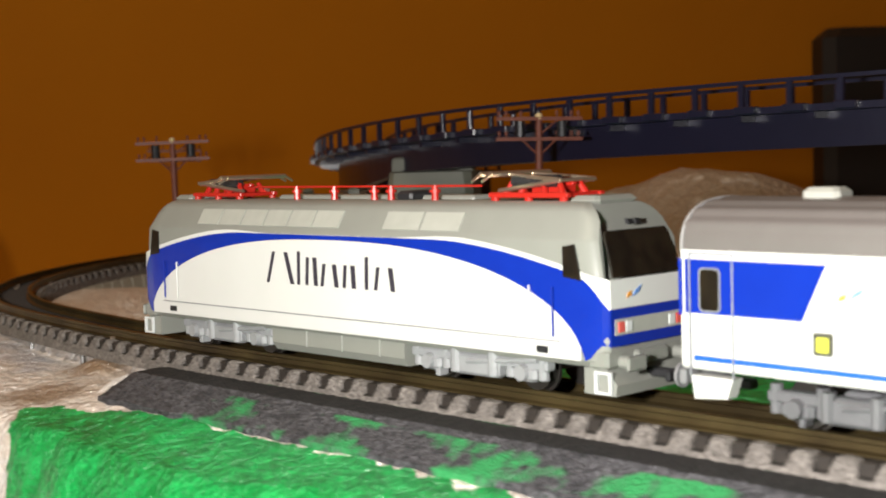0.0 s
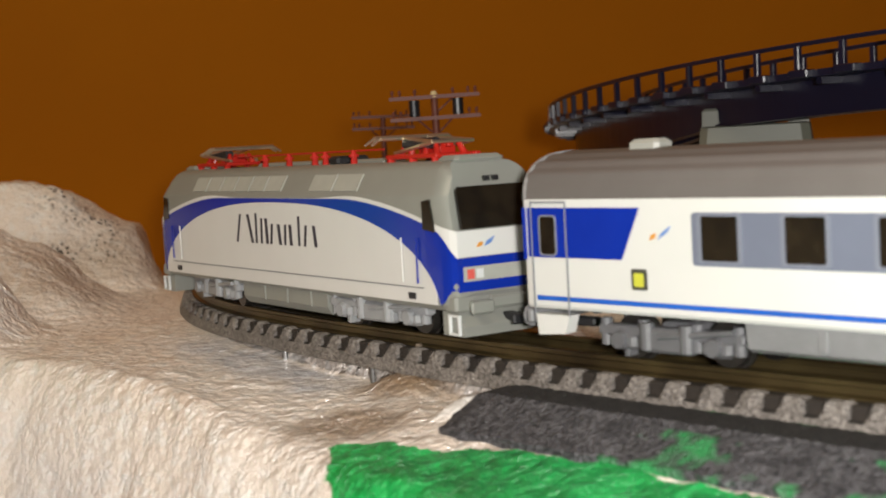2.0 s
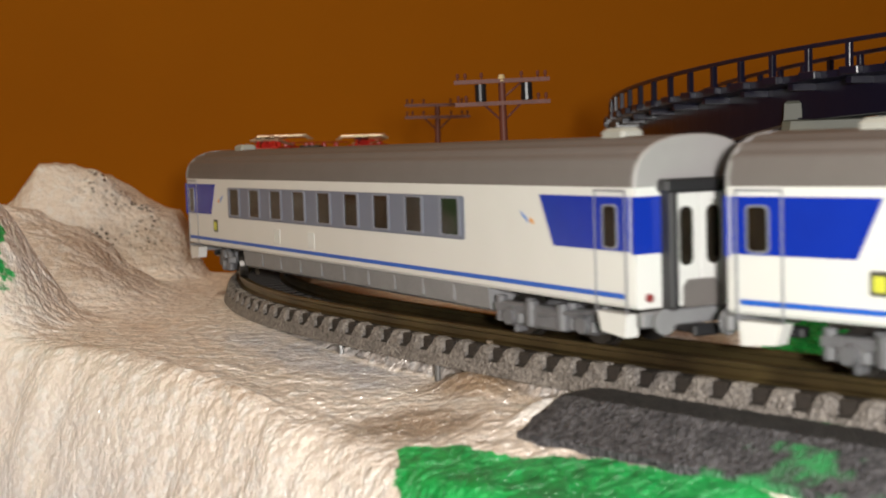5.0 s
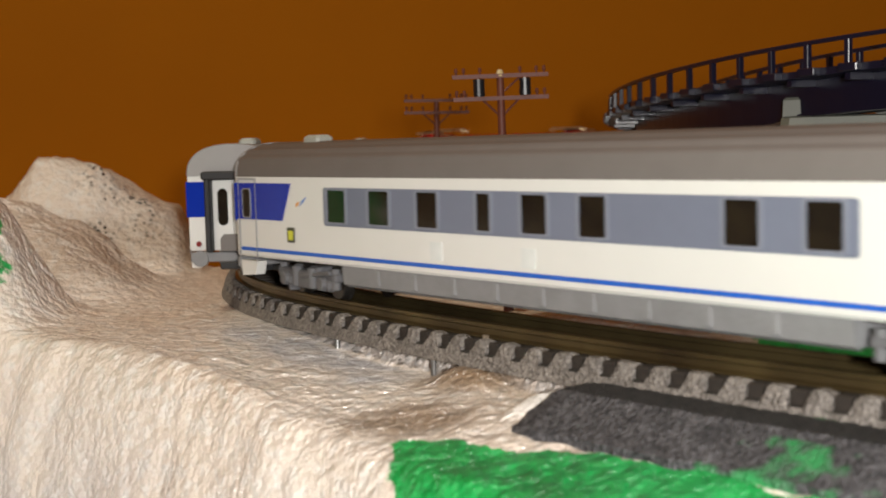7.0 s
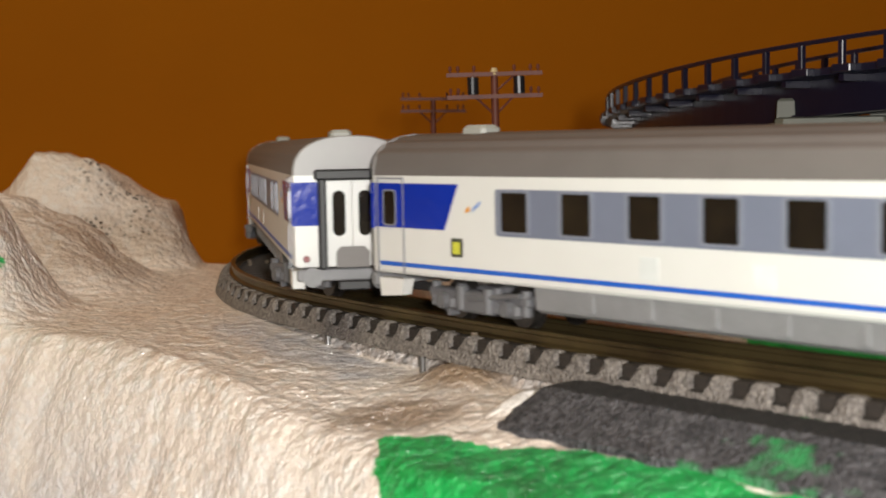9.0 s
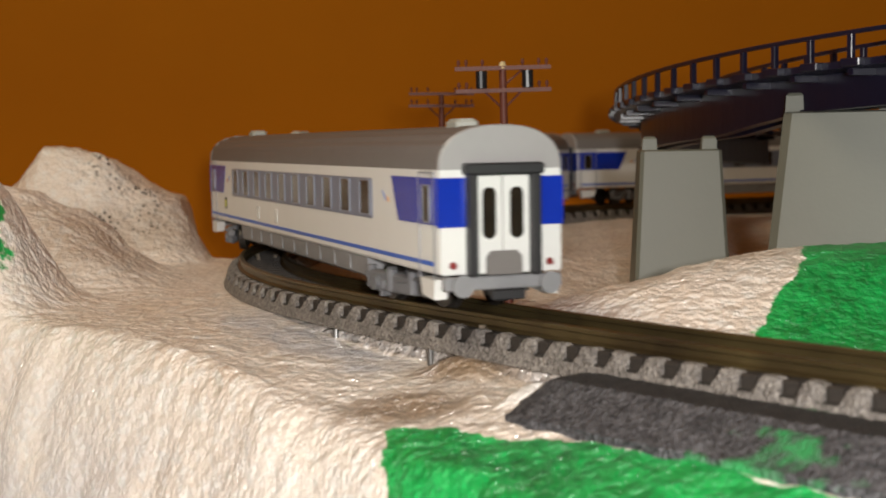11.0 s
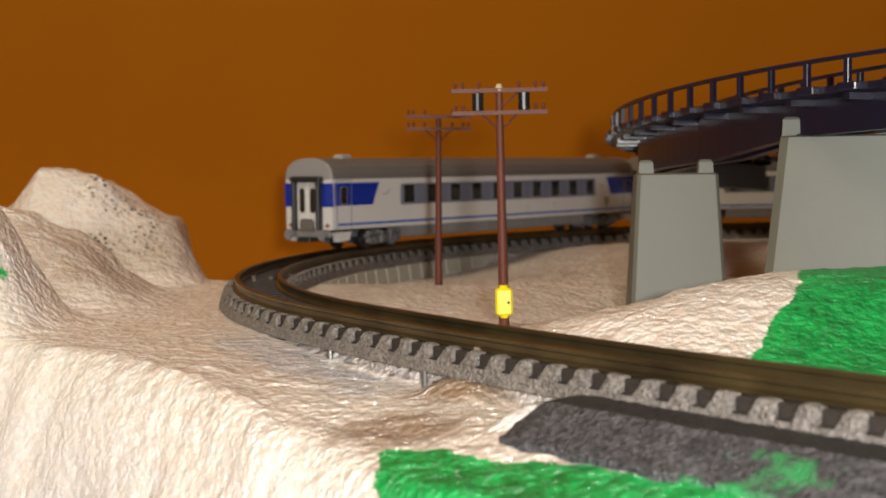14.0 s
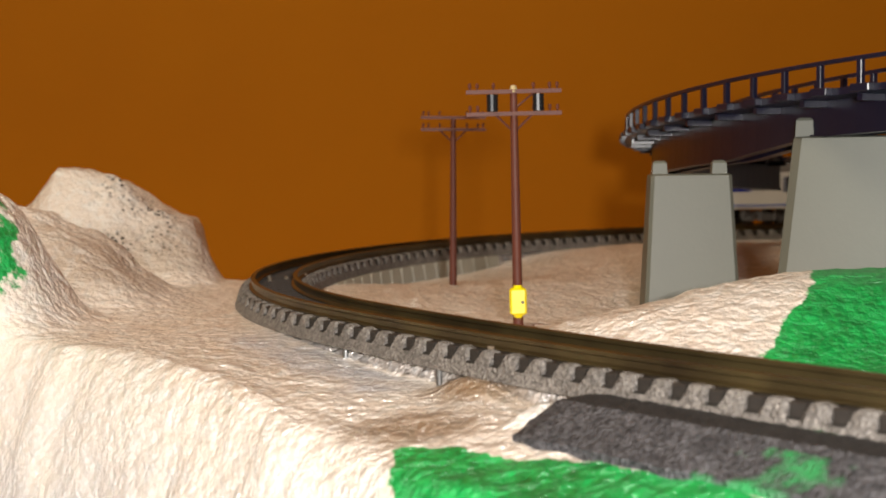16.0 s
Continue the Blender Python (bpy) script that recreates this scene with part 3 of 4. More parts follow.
def on_bridge(u, d, z):
    """d millimetres inwards from the outer side, z over the deck."""
    x, y, a = bridge_line(u)
    return x - math.sin(a) * d, y + math.cos(a) * d, bridge_top(u) + z


def deep(u, d, z):
    """The girders grow deeper towards the far end."""
    k = min(1.0, max(0.0, (78 - u) / 30))
    return on_bridge(u, d, z * (1 + 0.34 * k) if z < -6 else z)


def bridge():
    u0, u1 = -150, 330
    span = thing("road_bridge", "curved navy blue plastic bridge with a post railing", "bridge")
    deck = [(0, -1.2), (0, 0), (0.8, 0), (0.8, -0.5), (20.2, -0.5), (20.2, 0), (21, 0), (21, -1.2)]
    part("deck", sweep(Shape(), deck, u0, u1, 5, where=on_bridge), BRIDGE, span)
    for d in (6.8, 12.6):
        part("girder", sweep(Shape(), [(d, -7.0), (d, -1.25), (d + 1.6, -1.25), (d + 1.6, -7.0)], u0, u1, 5, where=deep), BRIDGE, span)
        part("girder_flange", sweep(Shape(), [(d - 0.5, -7.5), (d - 0.5, -6.9), (d + 2.1, -6.9), (d + 2.1, -7.5)], u0, u1, 5, where=deep), BRIDGE, span)
    part("soffit", sweep(Shape(), [(8.5, -5.6), (8.5, -4.8), (12.5, -4.8), (12.5, -5.6)], u0, u1, 5, where=on_bridge), BRIDGE, span)
    for d in (0.2, 20.0):
        part("handrail", sweep(Shape(), [(d, 4.2), (d, 4.9), (d + 0.8, 4.9), (d + 0.8, 4.2)], u0, u1, 4, where=on_bridge), BRIDGE, span)
    post = Shape().box(-0.55, 0.55, -0.5, 0.5, -0.2, 4.3, 0.1)
    post.box(-0.7, 3.4, -1.9, 0.6, -1.1, 0.25, 0.15)
    data = mesh_of("post", post, BRIDGE)
    u = u0 + 3.0
    while u < u1:
        for d, turn in ((0.55, 0), (20.45, 180)):
            x, y, z = on_bridge(u, d, 0)
            ob = new("post", data)
            ob.parent = span
            ob.matrix_basis = pose(x * MM, y * MM, z * MM, 0, 0, math.degrees(bridge_line(u)[2]) + turn)
        u += 9.4
    # cross ribs under the deck
    u = u0 + 6.0
    while u < u1:
        part("rib", sweep(Shape(), [(1.5, -2.4), (1.5, -1.25), (19.5, -1.25), (19.5, -2.4)], u, u + 1.2, 1.2, where=on_bridge), BRIDGE, span)
        u += 14.1


bridge()


def pier(x, y, turn, foot, top, w0, w1, t0, t1, post_height, round_edge, peg_half):
    """A tapering pier with rounded edges and two pegs."""
    ob = thing("bridge_pier", "tapering grey-green plastic bridge pier standing on the plaster", "bridge pier", pose(x * MM, y * MM, foot * MM, 0, 0, turn), "bridge piers")
    h = top - foot
    rings = []
    for z, k, c in ((0, 0, round_edge), (h * 0.96, 0.96, round_edge), (h - 0.3, 1.0, round_edge), (h, 1.0, round_edge + 0.5)):
        a, b = (w0 + (w1 - w0) * k) / 2, (t0 + (t1 - t0) * k) / 2
        inset = 0.5 if z == h else 0
        a, b = a - inset, b - inset
        rings.append([(-a + c, -b, z), (a - c, -b, z), (a, -b + c, z), (a, b - c, z), (a - c, b, z), (-a + c, b, z), (-a, b - c, z), (-a, -b + c, z)])
    part("shaft", Shape().rings(rings), PIER, ob, smooth=True)
    for side in (-1, 1):
        cx = side * (w1 / 2 - 2.0)
        peg = Shape().rings([[(cx + u * (peg_half - i), v * (peg_half - i), z) for u, v in ((-1, -1), (1, -1), (1, 1), (-1, 1))] for z, i in ((h - 0.2, 0), (h + post_height - 0.5, 0.15), (h + post_height, 0.6))])
        part("peg", peg, PIER, ob)
    return ob


pier(49.0, 270, -3, -9.0, 21.1, 19.0, 15.7, 13.0, 9.0, 2.6, 0.7, 1.5)
pier(73.6, 243.6, -20, -9.0, 27.7, 27.5, 20.0, 15.0, 10.0, 3.4, 1.6, 1.9)


# ---- telegraph poles ----
def telegraph_pole(x, y, foot, top, lean, turn, detail, label):
    ob = thing("telegraph_pole", label, "telegraph pole", pose(x * MM, y * MM, foot * MM, 0, lean, 0), "telegraph poles")
    h = top - foot
    part("pole", Shape().tube((0, 0, -1.5), (0, 0, h - 1), 0.95, 0.62, 14), POLE, ob, smooth=True)
    c, s = math.cos(radians(turn)), math.sin(radians(turn))

    def arm(z, half):
        shape = Shape()
        shape.rings([[(u * c - v * s, u * s + v * c, zz) for v, zz in ((-0.75, z - 0.35), (-0.05, z - 0.35), (-0.05, z + 0.35), (-0.75, z + 0.35))] for u in (-half, half)])
        shape.rings([[(u * c - v * s, u * s + v * c, zz) for v, zz in ((0.1, z - 0.3), (0.6, z - 0.3), (0.6, z + 0.3), (0.1, z + 0.3))] for u in (-half * 0.98, half * 0.98)])
        return part("crossarm", shape, POLE, ob)

    def peg(u, z, r, tall, mat, name):
        bits = Shape().tube((u * c, u * s, z), (u * c, u * s, z + tall * 0.45), r * 0.5, r * 0.5, 8)
        bits.tube((u * c, u * s, z + tall * 0.4), (u * c, u * s, z + tall), r, r * 0.7, 8)
        part(name, bits, mat, ob)

    half = 8.4 if detail else 7.9
    drop = 3.9 if detail else 2.9
    for z in (h - 1.1, h - 1.1 - drop):
        arm(z, half)
        for u in (-0.92, -0.76, -0.42, 0.42, 0.76, 0.92):
            peg(u * half, z + 0.3, 0.34, 1.25, POLE, "insulator")
    for side in (-1, 1):
        part("brace", Shape().tube((side * 3.2 * c, side * 3.2 * s, h - 1.3 - drop), (side * 0.5, 0, h - 3.9 - drop), 0.22, 0.22, 6), POLE, ob)
        if detail:
            part("brace", Shape().tube((-3.6 * c * side * (side < 0 or 0.01), 0, h - 1.3), (0.1, -0.2, h - 4.2), 0.2, 0.2, 6), POLE, ob)
    if detail:
        for u in (-3.8, 4.3):
            body = Shape().tube((u * c, u * s - 0.7, h - 4.6), (u * c, u * s - 0.7, h - 1.6), 0.95, 0.95, 14)
            for k in range(4):
                body.tube((u * c, u * s - 0.7, h - 4.3 + k * 0.75), (u * c, u * s - 0.7, h - 4.0 + k * 0.75), 1.05, 1.05, 14)
            part("transformer", body, INSULATOR, ob, "ribbed black canister")
        part("cap", Shape().tube((0, 0, h - 1.2), (0, 0, h), 0.9, 0.45, 8), CAP, ob, "pale glued cap")
        box = Shape().box(-1.5, 1.5, -1.75, 0.6, 2.6, 7.4, 0.35)
        box.tube((0, -0.6, 7.3), (0, -0.6, 7.9), 0.9, 0.7, 8)
        box.tube((0, -0.6, 2.1), (0, -0.6, 2.7), 0.7, 0.9, 8)
        switch = part("switch_box", box, YELLOW, ob, "bright yellow plastic switch box")
        part("keyhole", Shape().tube((0.75, -1.7, 4.9), (0.75, -1.85, 4.9), 0.26, 0.26, 8), DARK, switch, "small dark keyhole")
    return ob


telegraph_pole(13.3, 240.6, -6.0, 37.2, -0.8, 1, True, "brown plastic telegraph pole with two crossarms and a yellow box")
telegraph_pole(2.4, 331.2, -5.0, 36.0, 0.6, 3, False, "thin brown plastic telegraph pole with two crossarms")
telegraph_pole(88.8, 181.0, -5.0, 38.9, 1.0, 2, True, "brown plastic telegraph pole before the navy bridge")


def dark_cabinet():
    shape = Shape().box(283, 345, 548, 572, -60, 86, 5.0)
    ob = thing("dark_cabinet", "black-brown box standing against the orange wall", "cabinet")
    part("body", shape, CABINET, ob)


dark_cabinet()

# ---- the train: lengths along x (front is +x), the left side is +y, z over the rail ----
def wheelset(x, parent, radius=2.8):
    shape = Shape()
    for side in (-1, 1):
        shape.tube((x, side * 3.7, radius), (x, side * 4.1, radius), radius + 0.4, radius + 0.4, 18)
        shape.tube((x, side * 4.1, radius), (x, side * 5.3, radius), radius, radius * 0.97, 18)
    shape.tube((x, -4, radius), (x, 4, radius), 0.6, 0.6, 8)
    part("wheelset", shape, WHEEL, parent, "dark metal wheels on an axle")


def bogie_frame(base, length, light):
    """Both side frames of a bogie with springs, axle boxes and a cross beam."""
    shape = Shape()
    half = length / 2
    for side in (-1, 1):
        y0, y1 = side * 5.8, side * 7.6
        shape.box(-half, half, y0, y1, 3.1, 4.5, 0.25)
        shape.box(-half * 0.35, half * 0.35, y0, y1 + side * 0.4, 1.5, 4.4, 0.4)
        for x in (-base, base):
            shape.box(x - 2.1, x + 2.1, y0, y1 + side * 0.3, 1.5, 3.6, 0.5)
            shape.tube((x, y1, 2.7), (x, y1 + side * 0.9, 2.7), 1.2, 1.0, 12)
            for u in (-2.9, 2.9):
                shape.tube((x + u, side * 6.9, 1.9), (x + u, side * 6.9, 5.2), 0.75, 0.75, 10)
        for u in (-0.5, 0.5):
            shape.tube((u * half * 0.55, side * 7.6, 1.8), (u * half * 0.55, side * 7.6, 5.0), 0.9, 0.9, 10)
        shape.tube((-half * 0.9, side * 7.9, 4.6), (half * 0.1, side * 7.9, 3.4), 0.35, 0.35, 8)
        shape.box(half * 0.55, half * 0.62, y0, y1, 0.7, 3.2, 0.1)
    shape.box(-2.2, 2.2, -6, 6, 2.2, 5.0, 0.3)
    return shape


def bogie(parent, x, base, length, mat):
    pivot = new("bogie")
    pivot.empty_display_size = 0.004
    pivot.parent = parent
    pivot.location = (x * MM, 0, 0)
    part("bogie_frame", bogie_frame(base, length, mat), mat, pivot)
    for u in (-base, base):
        wheelset(u, pivot)
    return pivot


def arc_outline(half, z_side, z_top, ribs, relief=0.03):
    """Outline of a barrel roof with raised ribs along it."""
    pts = []
    n = ribs * 4
    for i in range(n + 1):
        k = -math.pi / 2 + math.pi * i / n
        r = 1.0 + (relief if i % 4 in (1, 2) and 2 < i < n - 2 else 0.0)
        y = half * math.copysign(abs(math.sin(k)) ** 0.86, k)
        pts.append((-y * (r if abs(k) < 1.3 else 1), z_side + (z_top - z_side) * math.cos(k) ** 0.8 * r))
    return pts


CW, CL = 8.9, 81.0
GUTTER, ROOF_TOP = 19.75, 25.4


def round_rect(x0, x1, z0, z1, r, n=4):
    pts = []
    for cx, cz, a0 in ((x1 - r, z1 - r, 0), (x0 + r, z1 - r, 90), (x0 + r, z0 + r, 180), (x1 - r, z0 + r, 270)):
        pts += [(cx + r * math.cos(radians(a0 + 90 * i / n)), cz + r * math.sin(radians(a0 + 90 * i / n))) for i in range(n + 1)]
    return pts


def frame_ring(shape, outer, inner, y, thick, mat=0):
    """A raised frame between two outlines with equal numbers of points."""
    n = len(outer)
    v = [(x, yy, z) for ring in (outer, inner) for yy in (y, y + thick) for x, z in ring]
    faces = []
    for i in range(n):
        j = (i + 1) % n
        faces += [(i, j, n + j, n + i), (n + i, n + j, 3 * n + j, 3 * n + i), (3 * n + i, 3 * n + j, 2 * n + j, 2 * n + i)]
    shape.add(v, faces, mat)


def coach(windows, band, label, marks):
    car = thing("passenger_coach", label, "railway coach", group="coaches of the train")
    shell = Shape()
    outline = [(-CW, 6.4), (-CW + 0.25, 6.0), (CW - 0.25, 6.0), (CW, 6.4), (CW, GUTTER), (-CW, GUTTER)]
    shell.rings([[(x, y * k, z) for y, z in outline] for x, k in ((-CL, 0.965), (-CL + 1.0, 0.985), (-CL + 9, 1.0), (CL - 9, 1.0), (CL - 1.0, 0.985), (CL, 0.965))])
    part("body", shell, WHITE, car, "glossy white body shell")
    roof = arc_outline(CW, GUTTER, ROOF_TOP, 9)
    top = Shape().rings([[(x, y * k, GUTTER + (z - GUTTER) * k2) for y, z in roof] for x, k, k2 in ((-CL, 0.955, 0.97), (-CL + 1.2, 0.985, 1), (CL - 1.2, 0.985, 1), (CL, 0.955, 0.97))])
    part("roof", top, ROOF, car, "ribbed grey barrel roof", smooth=True)
    cap = arc_outline(CW * 0.985, GUTTER - 0.02, ROOF_TOP + 0.2, 9, 0.0)
    for sign in (-1, 1):
        part("roof_end", Shape().rings([[(sign * x, y * k, GUTTER + (z - GUTTER) * k) for y, z in cap] for x, k in ((CL - 0.5, 1.0), (CL - 0.1, 1.0), (CL + 0.15, 0.97))]), END_GREY, car, "smooth pale grey roof end", smooth=True)
    for x in (-CL + 14, CL - 14):
        vent = Shape().box(x - 2.4, x + 2.4, -1.7, 1.7, ROOF_TOP - 0.6, ROOF_TOP + 1.2, 0.5)
        part("roof_vent", vent, PANEL_GREY, car, "small pale roof ventilator")
    skirt = Shape()
    for side in (-1, 1):
        skirt.rings([[(x, side * y, z) for y, z in ((7.4, 6.0), (8.5, 6.0), (8.2, 3.1), (7.4, 2.6))] for x in (-47.5, 47.5)])
        for k in range(9):
            skirt.box(-38 + k * 9.4, -36.8 + k * 9.4, side * 8.0, side * 8.55, 3.4, 5.8, 0.1)
    skirt.box(-47.5, 47.5, -7.5, 7.5, 2.8, 6.1, 0.2)
    part("underframe", skirt, FRAME_GREY, car, "grey ribbed underfloor skirt")
    for side in (-1, 1):
        y, t = side * CW, side * 0.06
        for sign in (-1, 1):
            panel = [(sign * (CL - 0.9), 18.7), (sign * 61.6, 18.7), (sign * 64.6, 12.5), (sign * (CL - 0.9), 12.5)]
            part("blue_panel", Shape().plate(panel, y - side * 0.14, side * 0.22), BLUE, car, "deep blue slanted end panel")
            door = Shape()
            frame_ring(door, [(sign * x, z) for x, z in ((79.6, 5.3), (79.6, 19.5), (73.4, 19.5), (73.4, 5.3))], [(sign * x, z) for x, z in ((79.35, 5.3), (79.35, 19.25), (73.65, 19.25), (73.65, 5.3))], y, side * 0.1)
            leaf = part("door", door, SILVER, car, "fine door outline")
            part("door_window", Shape().plate(round_rect(*sorted((sign * 77.9, sign * 75.3)), 12.9, 17.6, 0.5), y, side * 0.14), GLASS, leaf, "dark rounded door window")
            ring = Shape()
            frame_ring(ring, round_rect(*sorted((sign * 78.1, sign * 75.1)), 12.7, 17.8, 0.6), round_rect(*sorted((sign * 77.9, sign * 75.3)), 12.9, 17.6, 0.5), y, side * 0.2)
            part("window_frame", ring, SILVER, leaf, "silver frame")
            step = Shape().rings([[(sign * x, yy * side, z) for x, z in ((79.4, 5.3), (73.6, 5.3), (74.4, 3.0), (79.0, 2.6))] for yy in (CW - 1.8, CW + 0.04)])
            part("door_step", step, WHITE, car)
            if sign > 0:
                part("sign_frame", Shape().plate(round_rect(*sorted((sign * 63.2, sign * 60.8)), 9.0, 11.5, 0.3), y, side * 0.09), SIGN_RIM, car)
                part("class_sign", Shape().plate(round_rect(*sorted((sign * 62.8, sign * 61.3)), 9.4, 11.0, 0.2), y, side * 0.13), SIGN_YELLOW, car, "small yellow square sign")
            part("emblem", Shape().plate([(sign * 59.0, 15.0), (sign * 57.5, 15.9), (sign * 57.0, 16.6), (sign * 58.4, 15.8)], y, side * 0.08), LIGHT_MARK, car, "small blue swoosh mark")
            part("emblem", Shape().plate([(sign * 60.2, 14.9), (sign * 59.3, 15.2), (sign * 59.2, 15.8), (sign * 60.0, 15.5)], y, side * 0.08), ORANGE_MARK, car, "small orange mark")
        part("stripe", Shape().plate([(-CL + 2, 7.05), (CL - 2, 7.05), (CL - 2, 7.65), (-CL + 2, 7.65)], y, t), STRIPE, car, "thin bright blue waist line")
        part("window_band", Shape().plate(round_rect(*band, 12.15, 18.15, 0.5), y, side * 0.08), BAND, car, "slate grey window band")
        for x0, x1 in windows:
            pane = part("window", Shape().plate(round_rect(x0 + 0.45, x1 - 0.45, 12.75, 17.75, 0.25), y, side * 0.1), GLASS, car, "dark glazed coach window")
            ring = Shape()
            frame_ring(ring, round_rect(x0 - 0.1, x1 + 0.1, 12.45, 18.0, 0.4), round_rect(x0 + 0.45, x1 - 0.45, 12.75, 17.75, 0.25), y, side * 0.22)
            part("window_frame", ring, REVEAL, pane, "pale slate window reveal")
        for x in marks:
            part("label_plate", Shape().plate([(x - 1.4, 8.2), (x + 1.4, 8.2), (x + 1.4, 10.8), (x - 1.4, 10.8)], y, side * 0.07), LAMP_WHITE, car, "blank white plate")
    for sign in (-1, 1):
        x = sign * CL

        def wall_box(y0, y1, z0, z1, out, mat, name, label="", cut=0.1, inner=-0.3):
            part(name, Shape().box(x + sign * inner, x + sign * out, y0, y1, z0, z1, cut), mat, car, label)

        for side in (-1, 1):
            wall_box(side * 4.9, side * 8.95, 12.2, 18.7, 0.06, BLUE, "blue_end_panel", cut=0)
            wall_box(side * 3.9, side * 5.1, 5.7, 19.3, 1.9, DARK, "gangway_side", "black rubber gangway roll", 0.3)
            door = Shape().box(x - sign * 0.2, x + sign * 0.5, side * 0.08, side * 3.85, 6.0, 18.9, 0.1)
            leaf = part("end_door", door, WHITE, car, "white folding end door")
            oval = Shape()
            pts = round_rect(*sorted((side * 1.0, side * 2.9)), 10.6, 17.4, 0.9)
            oval.rings([[(x + sign * k, yy, zz) for yy, zz in pts] for k in (0.4, 0.62)])
            part("door_window", oval, GLASS, leaf, "dark oval window")
            tail = Shape().tube((x, side * 6.9, 7.2), (x + sign * 0.35, side * 6.9, 7.2), 0.55, 0.45, 12)
            part("tail_lamp", tail, TAIL_RED, car, "small red tail lamp")
            buffer = Shape().tube((x, side * 6.2, 4.6), (x + sign * 1.6, side * 6.2, 4.6), 0.7, 0.7, 10)
            buffer.tube((x + sign * 1.6, side * 6.2, 4.6), (x + sign * 2.0, side * 6.2, 4.6), 1.5, 1.5, 12)
            part("buffer", buffer, FRAME_GREY, car)
        wall_box(-5.6, 5.6, 19.0, 20.6, 1.9, DARK, "gangway_top", "black rubber gangway roll", 0.3)
        plate = Shape().rings([[(x + sign * k, yy, zz) for yy, zz in ((-2.5, 5.9), (2.5, 5.9), (2.5, 8.2), (1.8, 9.0), (-1.8, 9.0), (-2.5, 8.2))] for k in (0.3, 1.1)])
        part("bridge_plate", plate, ROOF, car, "grey folding bridge plate")
        wall_box(-8.4, 8.4, 3.9, 5.7, 0.7, FRAME_GREY, "buffer_beam", "grey buffer beam", 0.2)
        hook = Shape().box(x - sign * 4, x + sign * 2.2, -0.8, 0.8, 2.6, 3.8, 0.2)
        hook.box(x + sign * 1.8, x + sign * 2.4, -2.4, 2.4, 2.6, 4.0, 0.2)
        part("coupling", hook, DARK, car, "black loop coupling")
    bogies = [bogie(car, sign * 59.4, 6.9, 21.5, BOGIE_GREY) for sign in (-1, 1)]
    return car, bogies


TEN = [(50.6 - 11.0 * i - 2.9, 50.6 - 11.0 * i + 2.9) for i in range(10)]
NINE = [(47.2 - 11.05 * i, 53.1 - 11.05 * i) for i in range(9)]
BISTRO = [(44.8, 50.8), (33.0, 39.2), (21.0, 26.8), (9.2, 13.0), (-2.2, 3.6), (-13.0, -7.4), (-36.4, -30.7), (-47.2, -41.7)]


# ---- the locomotive ----
LL, LW, SHORT = 56.0, 8.9, 0.946


def nose(x, z):
    """How far the end leans back at this height."""
    lean = 0.0
    if z > 15.2:
        lean = (z - 15.2) * 0.36
    if z > 22.6:
        lean += (z - 22.6) ** 2 * 0.45
    if z < 8:
        lean += (8 - z) * 0.10
    return lean * min(1.0, max(0.0, (abs(x) - 49.5) / 6.0))


ENDS = [(LL, 0.86), (LL - 0.3, 0.895), (LL - 0.8, 0.925), (LL - 1.6, 0.952), (LL - 2.8, 0.975), (LL - 4.2, 0.99), (LL - 6.0, 1.0)]
STATIONS = [(-x, k) for x, k in ENDS] + ENDS[::-1]


def width_at(x):
    """How far the side stands out from the middle at x."""
    for (a, ka), (b, kb) in zip(STATIONS, STATIONS[1:]):
        if x <= b:
            return LW * (ka + (kb - ka) * (x - a) / (b - a))
    return LW * STATIONS[-1][1]


def loco_ring(x, k):
    half = [(LW - 0.9, 4.6), (LW - 0.1, 5.4), (LW, 8.0), (LW, 20.0), (LW - 0.4, 20.7), (LW - 1.0, 21.7), (LW - 1.6, 22.7), (LW - 2.2, 23.7), (LW - 2.55, 24.15), (LW - 3.1, 24.55), (LW - 4.6, 25.0)]
    pts = [(y * k, z) for y, z in half] + [(-y * k, z) for y, z in reversed(half)]
    return [(math.copysign(abs(x) - nose(x, z), x), y, z) for y, z in pts]


def line_top(x):
    return 19.9 - 4.0 * (max(0.0, abs(x) - 24) / 28) ** 1.7


def edging(x):
    """The white line widens from the middle towards the ends."""
    return 0.03 + 0.6 * min(1.0, max(0.0, (abs(x) - 16) / 14))


def band_top(x):
    return line_top(x) - 0.13 * max(0.0, abs(x) - 51.0) ** 2


def white_top(x):
    k = abs(x) / 52.4
    return 4.9 + 14.3 * math.sqrt(1 - k ** 2.4) if k < 1 else 4.9


